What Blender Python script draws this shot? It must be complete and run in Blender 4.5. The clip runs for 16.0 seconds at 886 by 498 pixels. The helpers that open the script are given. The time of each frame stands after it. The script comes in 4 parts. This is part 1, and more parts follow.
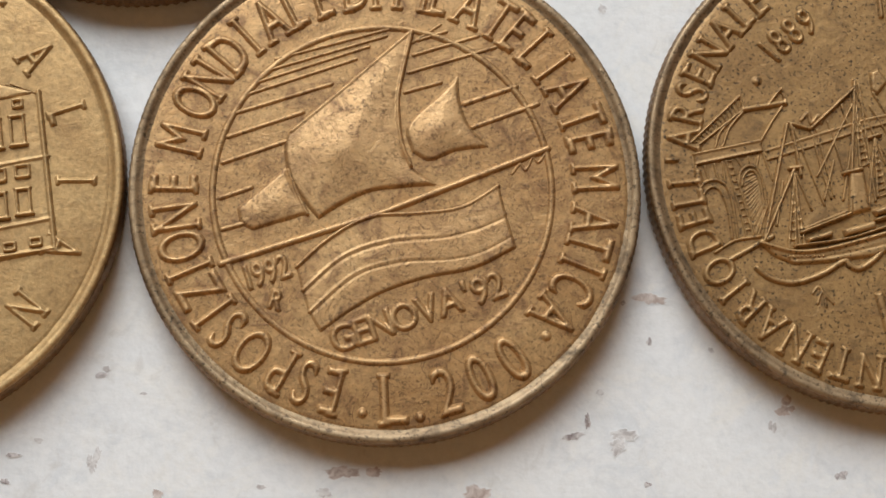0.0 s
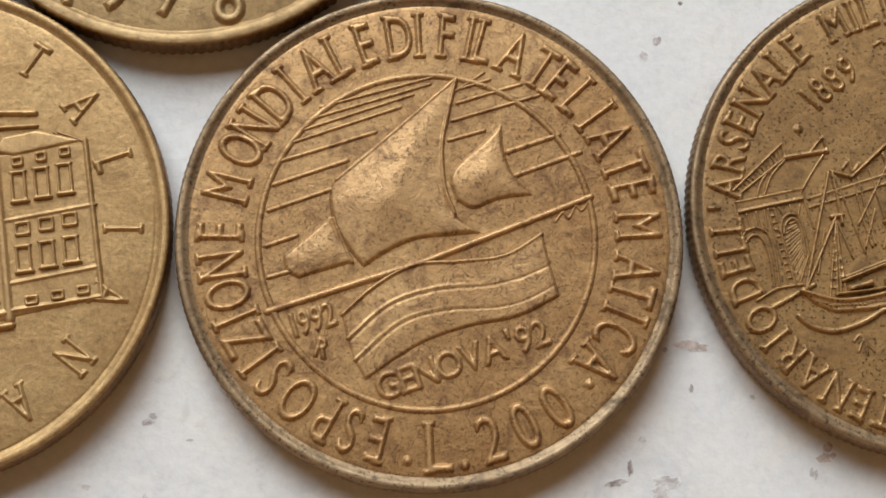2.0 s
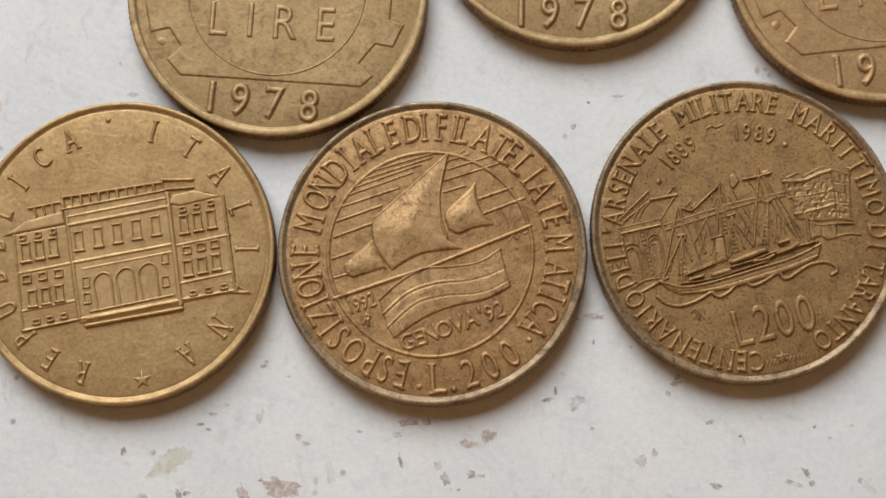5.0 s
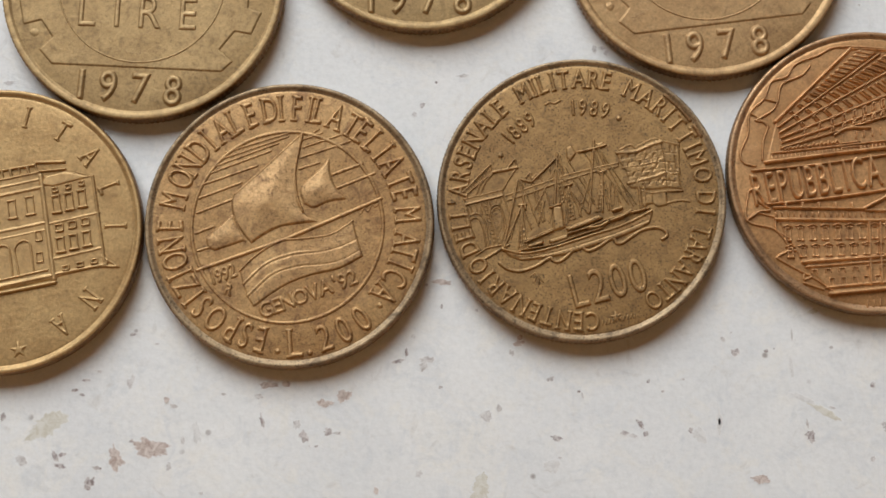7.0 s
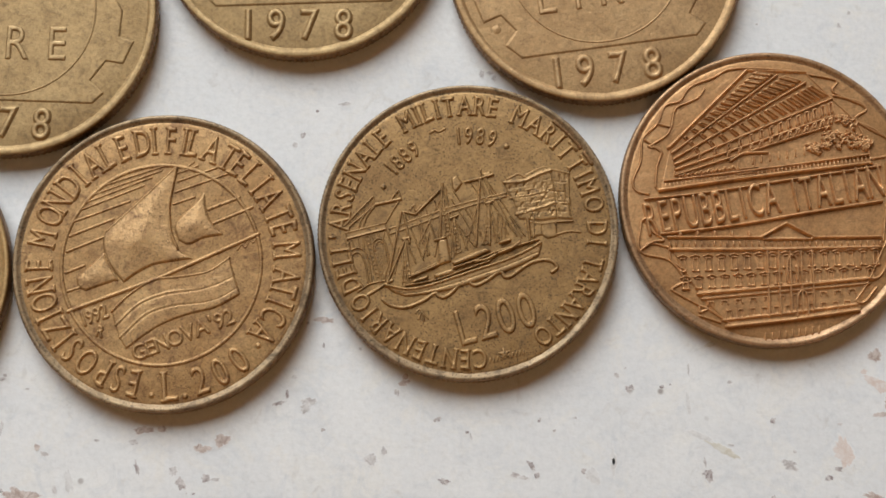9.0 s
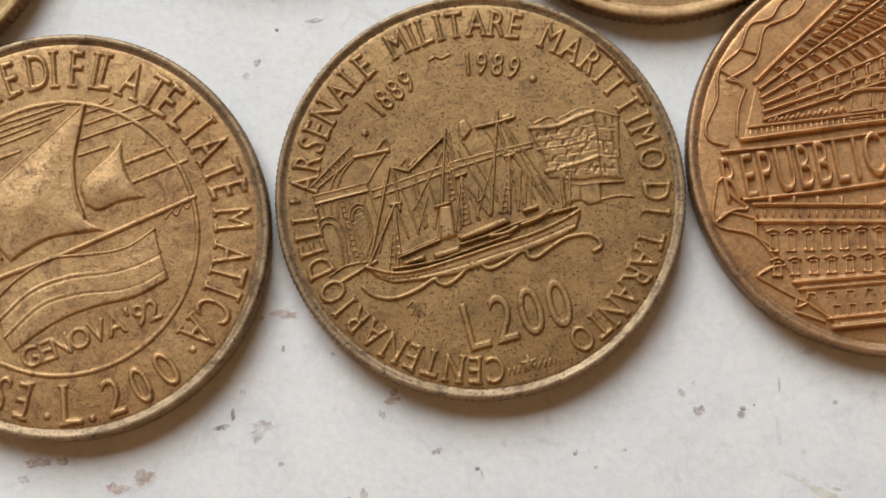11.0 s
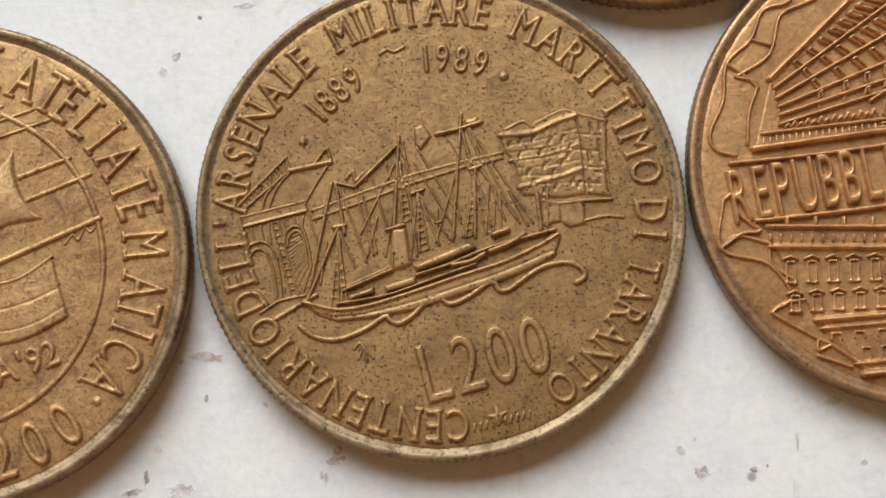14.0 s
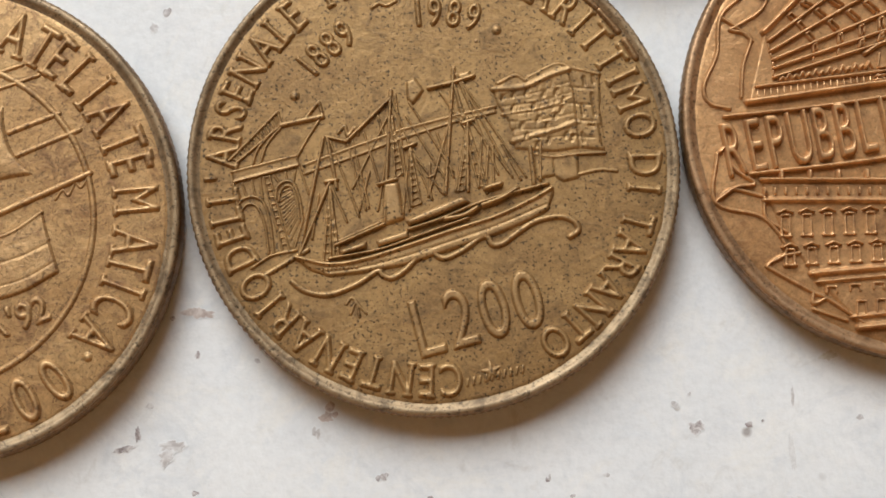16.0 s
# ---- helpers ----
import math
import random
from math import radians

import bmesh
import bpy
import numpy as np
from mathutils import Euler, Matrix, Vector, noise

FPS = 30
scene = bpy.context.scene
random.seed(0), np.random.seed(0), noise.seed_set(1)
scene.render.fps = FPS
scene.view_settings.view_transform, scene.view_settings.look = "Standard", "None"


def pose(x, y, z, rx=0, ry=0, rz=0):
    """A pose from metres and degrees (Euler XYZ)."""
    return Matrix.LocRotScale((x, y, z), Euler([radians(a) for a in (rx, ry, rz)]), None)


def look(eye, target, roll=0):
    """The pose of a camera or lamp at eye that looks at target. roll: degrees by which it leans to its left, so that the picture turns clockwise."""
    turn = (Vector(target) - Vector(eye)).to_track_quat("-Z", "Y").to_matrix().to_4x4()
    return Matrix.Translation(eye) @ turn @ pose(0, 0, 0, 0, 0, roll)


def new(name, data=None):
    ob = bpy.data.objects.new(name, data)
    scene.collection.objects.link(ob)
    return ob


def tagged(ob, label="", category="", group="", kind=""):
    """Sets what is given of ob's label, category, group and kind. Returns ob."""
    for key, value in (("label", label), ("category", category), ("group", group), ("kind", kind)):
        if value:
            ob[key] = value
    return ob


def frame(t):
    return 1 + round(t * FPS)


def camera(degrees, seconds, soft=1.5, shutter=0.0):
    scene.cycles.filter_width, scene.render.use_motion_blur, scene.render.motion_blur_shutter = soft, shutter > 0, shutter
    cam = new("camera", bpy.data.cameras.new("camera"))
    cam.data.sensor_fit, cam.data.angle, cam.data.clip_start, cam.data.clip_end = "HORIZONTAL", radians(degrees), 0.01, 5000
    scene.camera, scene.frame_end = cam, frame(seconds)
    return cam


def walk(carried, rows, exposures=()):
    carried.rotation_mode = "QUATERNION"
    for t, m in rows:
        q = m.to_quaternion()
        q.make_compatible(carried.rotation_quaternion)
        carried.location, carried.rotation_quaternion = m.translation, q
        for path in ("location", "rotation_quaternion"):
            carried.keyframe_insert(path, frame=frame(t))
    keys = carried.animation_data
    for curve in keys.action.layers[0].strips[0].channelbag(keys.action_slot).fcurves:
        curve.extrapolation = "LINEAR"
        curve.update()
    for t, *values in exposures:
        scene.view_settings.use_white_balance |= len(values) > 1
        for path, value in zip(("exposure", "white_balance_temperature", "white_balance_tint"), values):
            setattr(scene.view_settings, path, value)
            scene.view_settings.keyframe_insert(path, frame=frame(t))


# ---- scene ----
import itertools

cam = camera(30.0, 16.0, soft=1.7)
# seconds, eye in millimetres over the slab, turn in degrees
PATH = [
    (0.0, -0.64, -26.06, 77.01, 11.61, -2.17, 1.14),
    (0.5, -2.14, -24.49, 77.56, 11.38, -2.15, 1.16),
    (1.0, -2.68, -24.60, 77.89, 11.29, -2.08, 1.37),
    (1.5, -2.87, -24.57, 78.02, 11.31, -2.00, 1.39),
    (2.0, -2.58, -23.70, 77.98, 11.38, -2.03, 1.25),
    (2.5, -2.83, -24.73, 77.65, 11.49, -1.93, 1.36),
    (3.0, -3.22, -24.98, 77.89, 11.58, -1.82, 1.41),
    (3.5, -2.53, -25.57, 84.05, 11.49, -1.63, 1.24),
    (3.7, -2.62, -26.97, 90.06, 11.44, -1.45, 1.05),
    (5.8, 3.46, -31.36, 137.09, 9.87, 0.97, 0.69),
    (6.0, 3.88, -31.73, 136.34, 9.84, 0.87, 0.48),
    (6.5, 8.65, -32.85, 137.16, 9.85, 0.96, 0.22),
    (7.0, 12.91, -33.17, 136.37, 9.84, 0.44, -0.18),
    (7.5, 21.30, -31.07, 134.37, 9.80, 0.17, -0.71),
    (8.0, 22.01, -31.58, 132.31, 9.85, -0.31, -0.84),
    (8.5, 21.52, -30.41, 131.86, 9.95, -0.24, -0.94),
    (9.0, 21.69, -29.53, 131.32, 9.84, 0.28, -1.05),
    (9.2, 22.01, -29.08, 126.38, 9.76, 0.24, -1.13),
    (11.3, 22.18, -20.21, 96.15, 7.55, 0.75, -0.66),
    (11.5, 22.09, -18.95, 95.52, 7.40, 0.85, -0.71),
    (12.0, 22.13, -17.32, 87.33, 7.43, 1.16, -0.70),
    (12.5, 23.28, -16.77, 80.77, 7.14, 1.11, -0.72),
    (13.0, 23.87, -16.43, 80.82, 7.16, 1.15, -0.66),
    (13.5, 24.16, -17.40, 81.62, 6.97, 1.12, -0.64),
    (14.0, 24.77, -16.90, 81.73, 6.82, 0.92, -0.75),
    (14.5, 24.08, -17.99, 81.68, 6.78, 1.14, -0.65),
    (15.0, 23.74, -17.84, 81.71, 6.74, 1.01, -0.78),
    (15.5, 23.87, -17.79, 81.58, 6.83, 0.84, -0.95),
    (16.0, 24.96, -19.20, 80.94, 6.93, 0.85, -0.89),
]
walk(cam, [(t, pose(x * 0.001, y * 0.001, z * 0.001, rx, ry, rz)) for t, x, y, z, rx, ry, rz in PATH],
     exposures=[(0.0, 0.0), (3.5, -0.02), (5.8, -0.12), (7.5, -0.1), (9.0, -0.06), (11.5, 0.07), (14.0, 0.18), (16.0, 0.14)])

# ---- light: one unseen window, added in the wall behind the far edge of the slab ----
world = bpy.data.worlds.new("sky")
scene.world = world
world.use_nodes = True
wn, wl = world.node_tree.nodes, world.node_tree.links
sky = wn.new("ShaderNodeTexSky")
sky.sky_type, sky.sun_disc = "NISHITA", False
sky.sun_elevation, sky.sun_rotation = radians(40), radians(-20)
wl.new(sky.outputs[0], wn["Background"].inputs[0])
wn["Background"].inputs[1].default_value = 0.12


def area_lamp(name, eye, target, sx, sy, watts, colour):
    data = bpy.data.lights.new(name, "AREA")
    data.shape, data.size, data.size_y, data.energy, data.color = "RECTANGLE", sx, sy, watts, colour
    ob = new(name, data)
    ob.matrix_world = look(eye, target)
    return tagged(ob, kind="structure")


WINDOW_X, WINDOW_Z = -0.40, 0.98
area_lamp("window_daylight", (WINDOW_X, 1.07, WINDOW_Z), (WINDOW_X * 0.5, 0.0, 0.2), 1.2, 1.0, 30.0, (0.905, 0.972, 0.995))

# ---- materials ----
MM = 0.001


class Nodes:
    """A short way to write node materials."""

    def __init__(self, name):
        self.mat = bpy.data.materials.new(name)
        self.mat.use_nodes = True
        self.tree = self.mat.node_tree
        self.bsdf = self.tree.nodes["Principled BSDF"]
        self.where = self.tree.nodes.new("ShaderNodeNewGeometry").outputs["Position"]

    def put(self, kind, **inputs):
        n = self.tree.nodes.new(kind)
        for key, value in inputs.items():
            self.set(n, key.replace("_", " "), value)
        return n

    def set(self, n, key, value):
        if isinstance(value, bpy.types.NodeSocket):
            self.tree.links.new(value, n.inputs[key])
        else:
            n.inputs[key].default_value = value

    def noise(self, scale, detail=4.0, rough=0.6, where=None, warp=0.0):
        return self.put("ShaderNodeTexNoise", Vector=where or self.where, Scale=scale, Detail=detail, Roughness=rough, Distortion=warp).outputs[0]

    def ramp(self, fac, *stops):
        n = self.tree.nodes.new("ShaderNodeValToRGB")
        while len(n.color_ramp.elements) < len(stops):
            n.color_ramp.elements.new(0.5)
        for e, (at, c) in zip(n.color_ramp.elements, stops):
            e.position, e.color = at, (*c, 1.0) if isinstance(c, tuple) else (c, c, c, 1.0)
        self.tree.links.new(fac, n.inputs[0])
        return n.outputs[0]

    def mix(self, fac, a, b, how="MIX"):
        n = self.tree.nodes.new("ShaderNodeMix")
        n.data_type, n.blend_type = "RGBA", how
        for i, v in ((0, fac), (6, a), (7, b)):
            if isinstance(v, bpy.types.NodeSocket):
                self.tree.links.new(v, n.inputs[i])
            else:
                n.inputs[i].default_value = (*v, 1.0) if isinstance(v, tuple) else v
        return n.outputs[2]

    def maths(self, how, a, b):
        n = self.tree.nodes.new("ShaderNodeMath")
        n.operation = how
        for i, v in ((0, a), (1, b)):
            if isinstance(v, bpy.types.NodeSocket):
                self.tree.links.new(v, n.inputs[i])
            else:
                n.inputs[i].default_value = v
        return n.outputs[0]

    def bump(self, height, strength, distance, onto=None):
        n = self.put("ShaderNodeBump", Height=height, Strength=strength, Distance=distance)
        if onto:
            self.tree.links.new(onto, n.inputs["Normal"])
        return n.outputs[0]

    def done(self, colour, rough, metal=0.0, normal=None, spec=0.5):
        self.set(self.bsdf, "Base Color", (*colour, 1.0) if isinstance(colour, tuple) else colour)
        self.set(self.bsdf, "Roughness", rough)
        self.set(self.bsdf, "Metallic", metal)
        self.set(self.bsdf, "Specular IOR Level", spec)
        if normal:
            self.set(self.bsdf, "Normal", normal)
        return self.mat


def brass(name, bright, brown, stain, stain_amount, specks, rough, metal, veins=0.0):
    """Circulated aluminium bronze: clouds of patina, brown stains, hairline cracks in the tarnish, specks, scratches, grain."""
    n = Nodes(name)
    cloud = n.noise(210.0, 4.0, 0.55, warp=0.5)
    patch = n.noise(900.0, 6.0, 0.68, warp=0.7)
    fine = n.noise(3200.0, 5.0, 0.7)
    grain = n.noise(11000.0, 3.0, 0.6)
    tone = n.mix(n.ramp(cloud, (0.34, 0.0), (0.66, 1.0)), bright, brown)
    tone = n.mix(n.maths("MULTIPLY", n.ramp(patch, (0.50, 0.0), (0.70, 1.0)), stain_amount), tone, stain)
    tone = n.mix(0.62, tone, n.ramp(fine, (0.30, 0.52), (0.50, 1.0), (0.72, 1.32)), "MULTIPLY")
    tone = n.mix(0.3, tone, n.ramp(grain, (0.3, 0.7), (0.7, 1.18)), "MULTIPLY")
    # raised metal is rubbed lighter and smoother by handling, with its cream highlights painted in
    high = n.tree.nodes.new("ShaderNodeSeparateXYZ")
    n.tree.links.new(n.where, high.inputs[0])
    rub_highlight = n.maths("MULTIPLY", n.ramp(n.maths("MULTIPLY", high.outputs[2], 500.0), (0.832, 0.0), (0.90, 1.0)), n.ramp(patch, (0.35, 1.0), (0.65, 0.35)))
    tone = n.mix(n.maths("MULTIPLY", rub_highlight, 0.4), tone, tuple(min(1.0, c * 1.45 + 0.06) for c in bright))
    dots = n.ramp(n.noise(6200.0, 2.0, 0.5), (0.585, 0.0), (0.64, 1.0))
    rare = n.ramp(n.noise(620.0, 4.0, 0.6), (0.38, 0.0), (0.50, 1.0))
    tone = n.mix(n.maths("MULTIPLY", n.maths("MULTIPLY", dots, rare), specks), tone, (0.04, 0.024, 0.013))
    if veins:
        web = n.noise(700.0, 5.0, 0.62, warp=1.2)
        hair = n.ramp(n.maths("ABSOLUTE", n.maths("SUBTRACT", web, 0.5), 0.0), (0.008, 1.0), (0.032, 0.0))
        broken = n.maths("MULTIPLY", n.ramp(fine, (0.44, 0.0), (0.56, 1.0)), n.ramp(cloud, (0.35, 0.35), (0.6, 1.0)))
        tone = n.mix(n.maths("MULTIPLY", n.maths("MULTIPLY", hair, broken), veins), tone, (0.10, 0.048, 0.02))
    lines = n.put("ShaderNodeMapping", Vector=n.where, Rotation=(0.0, 0.0, 0.6), Scale=(1.0, 0.04, 1.0)).outputs[0]
    scratch = n.ramp(n.noise(5200.0, 2.0, 0.5, where=lines), (0.62, 0.0), (0.72, 1.0))
    gloss = n.maths("SUBTRACT", n.maths("ADD", n.maths("MULTIPLY", patch, 0.30), rough - 0.15), n.maths("MULTIPLY", rub_highlight, 0.07))
    up = n.bump(patch, 0.5, 0.00009)
    up = n.bump(fine, 0.42, 0.00005, up)
    up = n.bump(grain, 0.25, 0.00002, up)
    up = n.bump(scratch, 0.12, 0.00001, up)
    return n.done(tone, gloss, metal, up)


def terrazzo():
    """Polished white cement with faint clouds, pores and pinhead specks."""
    n = Nodes("white_terrazzo")
    tone = n.mix(n.ramp(n.noise(75.0, 6.0, 0.65, warp=0.5), (0.35, 0.0), (0.65, 1.0)), (0.82, 0.815, 0.81), (0.735, 0.74, 0.75))
    # cream and bluish marble dust, then coarser sand showing through the polish
    tone = n.mix(n.ramp(n.noise(240.0, 5.0, 0.7, warp=0.9), (0.50, 0.0), (0.66, 0.55)), tone, (0.83, 0.80, 0.75))
    tone = n.mix(n.ramp(n.noise(330.0, 5.0, 0.7, warp=1.1), (0.53, 0.0), (0.68, 0.6)), tone, (0.66, 0.675, 0.70))
    tone = n.mix(n.ramp(n.noise(420.0, 6.0, 0.65, warp=0.8), (0.60, 0.0), (0.72, 0.5)), tone, (0.58, 0.55, 0.52))
    tone = n.mix(0.5, tone, n.ramp(n.noise(2100.0, 5.0, 0.7), (0.30, 0.86), (0.50, 1.0), (0.70, 1.08)), "MULTIPLY")
    spot = n.put("ShaderNodeTexVoronoi", Vector=n.where, Scale=420.0, Randomness=1.0)
    dots = n.ramp(spot.outputs["Distance"], (0.06, 1.0), (0.13, 0.0))
    rare = n.ramp(n.noise(130.0, 2.0, 0.5), (0.56, 0.0), (0.60, 1.0))
    tone = n.mix(n.maths("MULTIPLY", n.maths("MULTIPLY", dots, rare), 0.7), tone, (0.22, 0.17, 0.15))
    up = n.bump(n.noise(1400.0, 5.0, 0.6), 0.55, 0.00008)
    return n.done(tone, n.ramp(n.noise(900.0, 4.0), (0.3, 0.38), (0.7, 0.55)), 0.0, up)


SLAB_TONE = (0.79, 0.787, 0.79)


def chip_stone(name, a, b):
    """Broken stone that thins out raggedly into the cement round it: the mesh carries how deep the chip sits, from rim to core."""
    n = Nodes(name)
    grain = n.noise(1900.0, 6.0, 0.7, warp=1.0)
    core = n.tree.nodes.new("ShaderNodeAttribute")
    core.attribute_name = "core"
    stone = n.mix(n.ramp(grain, (0.38, 0.0), (0.60, 1.0)), a, b)
    ragged = n.maths("ADD", n.maths("MULTIPLY", core.outputs["Fac"], 0.75), n.maths("MULTIPLY", n.noise(1100.0, 6.0, 0.72, warp=0.8), 1.3))
    tone = n.mix(n.ramp(ragged, (0.80, 0.0), (1.12, 1.0)), SLAB_TONE, stone)
    return n.done(tone, 0.46, 0.0, n.bump(grain, 0.25, 0.00004))


def plaster(name, colour):
    n = Nodes(name)
    tone = n.mix(n.noise(3.0, 5.0), colour, tuple(c * 0.93 for c in colour))
    return n.done(tone, 0.85, 0.0, n.bump(n.noise(120.0, 4.0), 0.3, 0.001))


def timber(name, a, b):
    n = Nodes(name)
    along = n.put("ShaderNodeMapping", Vector=n.where, Scale=(1.0, 9.0, 9.0)).outputs[0]
    tone = n.mix(n.noise(6.0, 6.0, 0.65, where=along, warp=0.7), a, b)
    return n.done(tone, 0.5, 0.0, n.bump(n.noise(40.0, 4.0, where=along), 0.25, 0.0006))


GOLD = brass("golden_bronze", (0.54, 0.332, 0.145), (0.425, 0.238, 0.094), (0.19, 0.088, 0.038), 0.9, 0.45, 0.48, 0.48, 0.75)
OLIVE = brass("olive_bronze", (0.43, 0.287, 0.130), (0.355, 0.228, 0.098), (0.18, 0.108, 0.047), 0.6, 0.2, 0.50, 0.50)
YELLOW = brass("yellow_bronze", (0.50, 0.325, 0.142), (0.425, 0.258, 0.104), (0.23, 0.128, 0.05), 0.5, 0.15, 0.49, 0.50, 0.2)
DULL = brass("dull_speckled_bronze", (0.425, 0.255, 0.101), (0.33, 0.189, 0.073), (0.11, 0.06, 0.026), 0.65, 0.8, 0.48, 0.48, 0.3)
COPPER = brass("reddish_bronze", (0.61, 0.345, 0.155), (0.49, 0.262, 0.109), (0.20, 0.088, 0.038), 0.6, 0.25, 0.42, 0.55, 0.2)
TAN = brass("tan_bronze", (0.49, 0.31, 0.145), (0.41, 0.245, 0.108), (0.21, 0.115, 0.05), 0.55, 0.25, 0.50, 0.50, 0.15)
RIM = brass("grey_worn_rim", (0.38, 0.265, 0.15), (0.27, 0.18, 0.098), (0.08, 0.05, 0.028), 0.85, 0.7, 0.48, 0.55)
EDGE = brass("dirt_filled_edge", (0.33, 0.19, 0.085), (0.235, 0.132, 0.058), (0.08, 0.045, 0.02), 0.7, 0.5, 0.5, 0.7)
COPPER_RIM = brass("worn_copper_rim", (0.50, 0.305, 0.165), (0.38, 0.22, 0.11), (0.13, 0.066, 0.032), 0.7, 0.5, 0.44, 0.6)
SLAB = terrazzo()
CHIP_GREY = chip_stone("grey_chip", (0.46, 0.42, 0.41), (0.72, 0.70, 0.69))
CHIP_BROWN = chip_stone("brown_chip", (0.42, 0.32, 0.28), (0.68, 0.60, 0.56))
CHIP_DARK = chip_stone("dark_chip", (0.24, 0.19, 0.185), (0.66, 0.62, 0.61))
CHIP_BUFF = chip_stone("buff_chip", (0.60, 0.56, 0.47), (0.72, 0.70, 0.65))
CHIP_FAINT = chip_stone("faint_chip", (0.64, 0.625, 0.615), (0.76, 0.75, 0.745))
CHIP_PINK = chip_stone("pink_chip", (0.68, 0.56, 0.50), (0.76, 0.70, 0.67))
# unseen room surfaces, coloured warm so their bounce tints the coins' shadows
WALL = plaster("wall_plaster", (0.46, 0.27, 0.12))
CEILING = plaster("ceiling_plaster", (0.50, 0.39, 0.26))
FLOOR = timber("floor_wood", (0.30, 0.19, 0.11), (0.20, 0.12, 0.07))
# added reflector on the near side, grained like wood, for orange fill
BOUNCE_PANEL = timber("warm_bounce_panel", (0.60, 0.34, 0.13), (0.50, 0.26, 0.09))
FRAME = plaster("white_window_paint", (0.8, 0.8, 0.78))


# ---- mesh helpers ----
def mesh_of(name, verts, faces, material, smooth=True):
    me = bpy.data.meshes.new(name)
    me.from_pydata(verts, [], faces)
    me.materials.append(material)
    me.polygons.foreach_set("use_smooth", [smooth] * len(me.polygons))
    me.update()
    return me


def hang(name, me, parent=None, label=""):
    ob = new(name, me)
    ob.parent = parent
    return tagged(ob, label) if label else ob


def box(name, lo, hi, material, parent=None, bevel=0.0):
    bm = bmesh.new()
    bmesh.ops.create_cube(bm, size=1.0)
    for v in bm.verts:
        v.co = [lo[i] + (v.co[i] + 0.5) * (hi[i] - lo[i]) for i in range(3)]
    if bevel:
        bmesh.ops.bevel(bm, geom=bm.edges[:], offset=bevel, segments=3, profile=0.6, affect="EDGES")
    me = bpy.data.meshes.new(name)
    bm.to_mesh(me)
    bm.free()
    me.materials.append(material)
    return hang(name, me, parent)


def lathe(profile, turns, reed=0.0, reeds=0):
    """Turn a profile of (radius, z, share of reeding) in mm round the z axis."""
    verts, faces = [], []
    for k in range(turns):
        a = 2 * math.pi * k / turns
        wave = reed * (0.5 - 0.5 * math.cos(a * reeds)) if reeds else 0.0
        for r, z, share in profile:
            q = (r - wave * share) * MM
            verts.append((q * math.cos(a), q * math.sin(a), z * MM))
    m = len(profile)
    for k in range(turns):
        j = (k + 1) % turns
        for i in range(m - 1):
            faces.append((k * m + i, j * m + i, j * m + i + 1, k * m + i + 1))
    return verts, faces


# ---- relief: shapes struck into a coin's face, as fine height fields in mm ----
FACE, STEP = 1.60, 0.05
GLYPHS, GAIN, TALL = {}, 1.05, 1.0


def glyph(ch):
    """Outline segments of a letter of the built-in font, for a cap height of 1, and its width."""
    if ch not in GLYPHS:
        cu = bpy.data.curves.new("letter", "FONT")
        cu.body, cu.resolution_u = ch, 4
        ob = new("letter", cu)
        dg = bpy.context.evaluated_depsgraph_get()
        me = bpy.data.meshes.new_from_object(ob.evaluated_get(dg))
        bm = bmesh.new()
        bm.from_mesh(me)
        seg = np.array([[(e.verts[0].co.x, e.verts[0].co.y), (e.verts[1].co.x, e.verts[1].co.y)] for e in bm.edges if len(e.link_faces) == 1])
        bm.free()
        bpy.data.meshes.remove(me)
        bpy.data.objects.remove(ob)
        bpy.data.curves.remove(cu)
        cap = GLYPHS["H"][2] if ch != "H" else float(seg[..., 1].max())
        raw = seg / cap
        lo, hi = raw[..., 0].min(), raw[..., 0].max()
        raw[..., 0] -= (lo + hi) / 2
        GLYPHS[ch] = (raw, float(hi - lo), cap)
    return GLYPHS[ch]


glyph("H")


def outline(*points):
    p = np.array(points, float)
    return np.stack([p, np.roll(p, -1, 0)], 1)


def bend(points, steps=5):
    """A smooth line through the points."""
    p = np.array(points, float)
    if len(p) < 3:
        return p
    q = np.vstack([2 * p[0] - p[1], p, 2 * p[-1] - p[-2]])
    made = []
    for i in range(1, len(q) - 2):
        a, b, c, d = q[i - 1:i + 3]
        for s in np.linspace(0, 1, steps, endpoint=False):
            made.append(0.5 * (2 * b + (c - a) * s + (2 * a - 5 * b + 4 * c - d) * s * s + (3 * b - a - 3 * c + d) * s ** 3))
    return np.array(made + [p[-1]])


def far(seg, x, y):
    """Distance from grid points to the nearest of the segments."""
    best = np.full(x.shape, 1e9)
    for (ax, ay), (bx, by) in seg:
        ux, uy = bx - ax, by - ay
        s = np.clip(((x - ax) * ux + (y - ay) * uy) / max(ux * ux + uy * uy, 1e-12), 0, 1)
        best = np.minimum(best, (x - ax - s * ux) ** 2 + (y - ay - s * uy) ** 2)
    return np.sqrt(best)


def inside(seg, x, y):
    odd = np.zeros(x.shape, bool)
    for (ax, ay), (bx, by) in seg:
        if ay != by:
            odd ^= ((ay > y) != (by > y)) & (x < (bx - ax) * (y - ay) / (by - ay) + ax)
    return odd


def fill(seg, height, edge=0.16, dome=0.0, grow=0.0, lean=None):
    """A raised area: its outline, height, the width of its sloping edge, extra swell in the middle, a lean (x, y, per mm)."""
    return ("fill", np.asarray(seg, float), height, edge, dome, grow, lean)


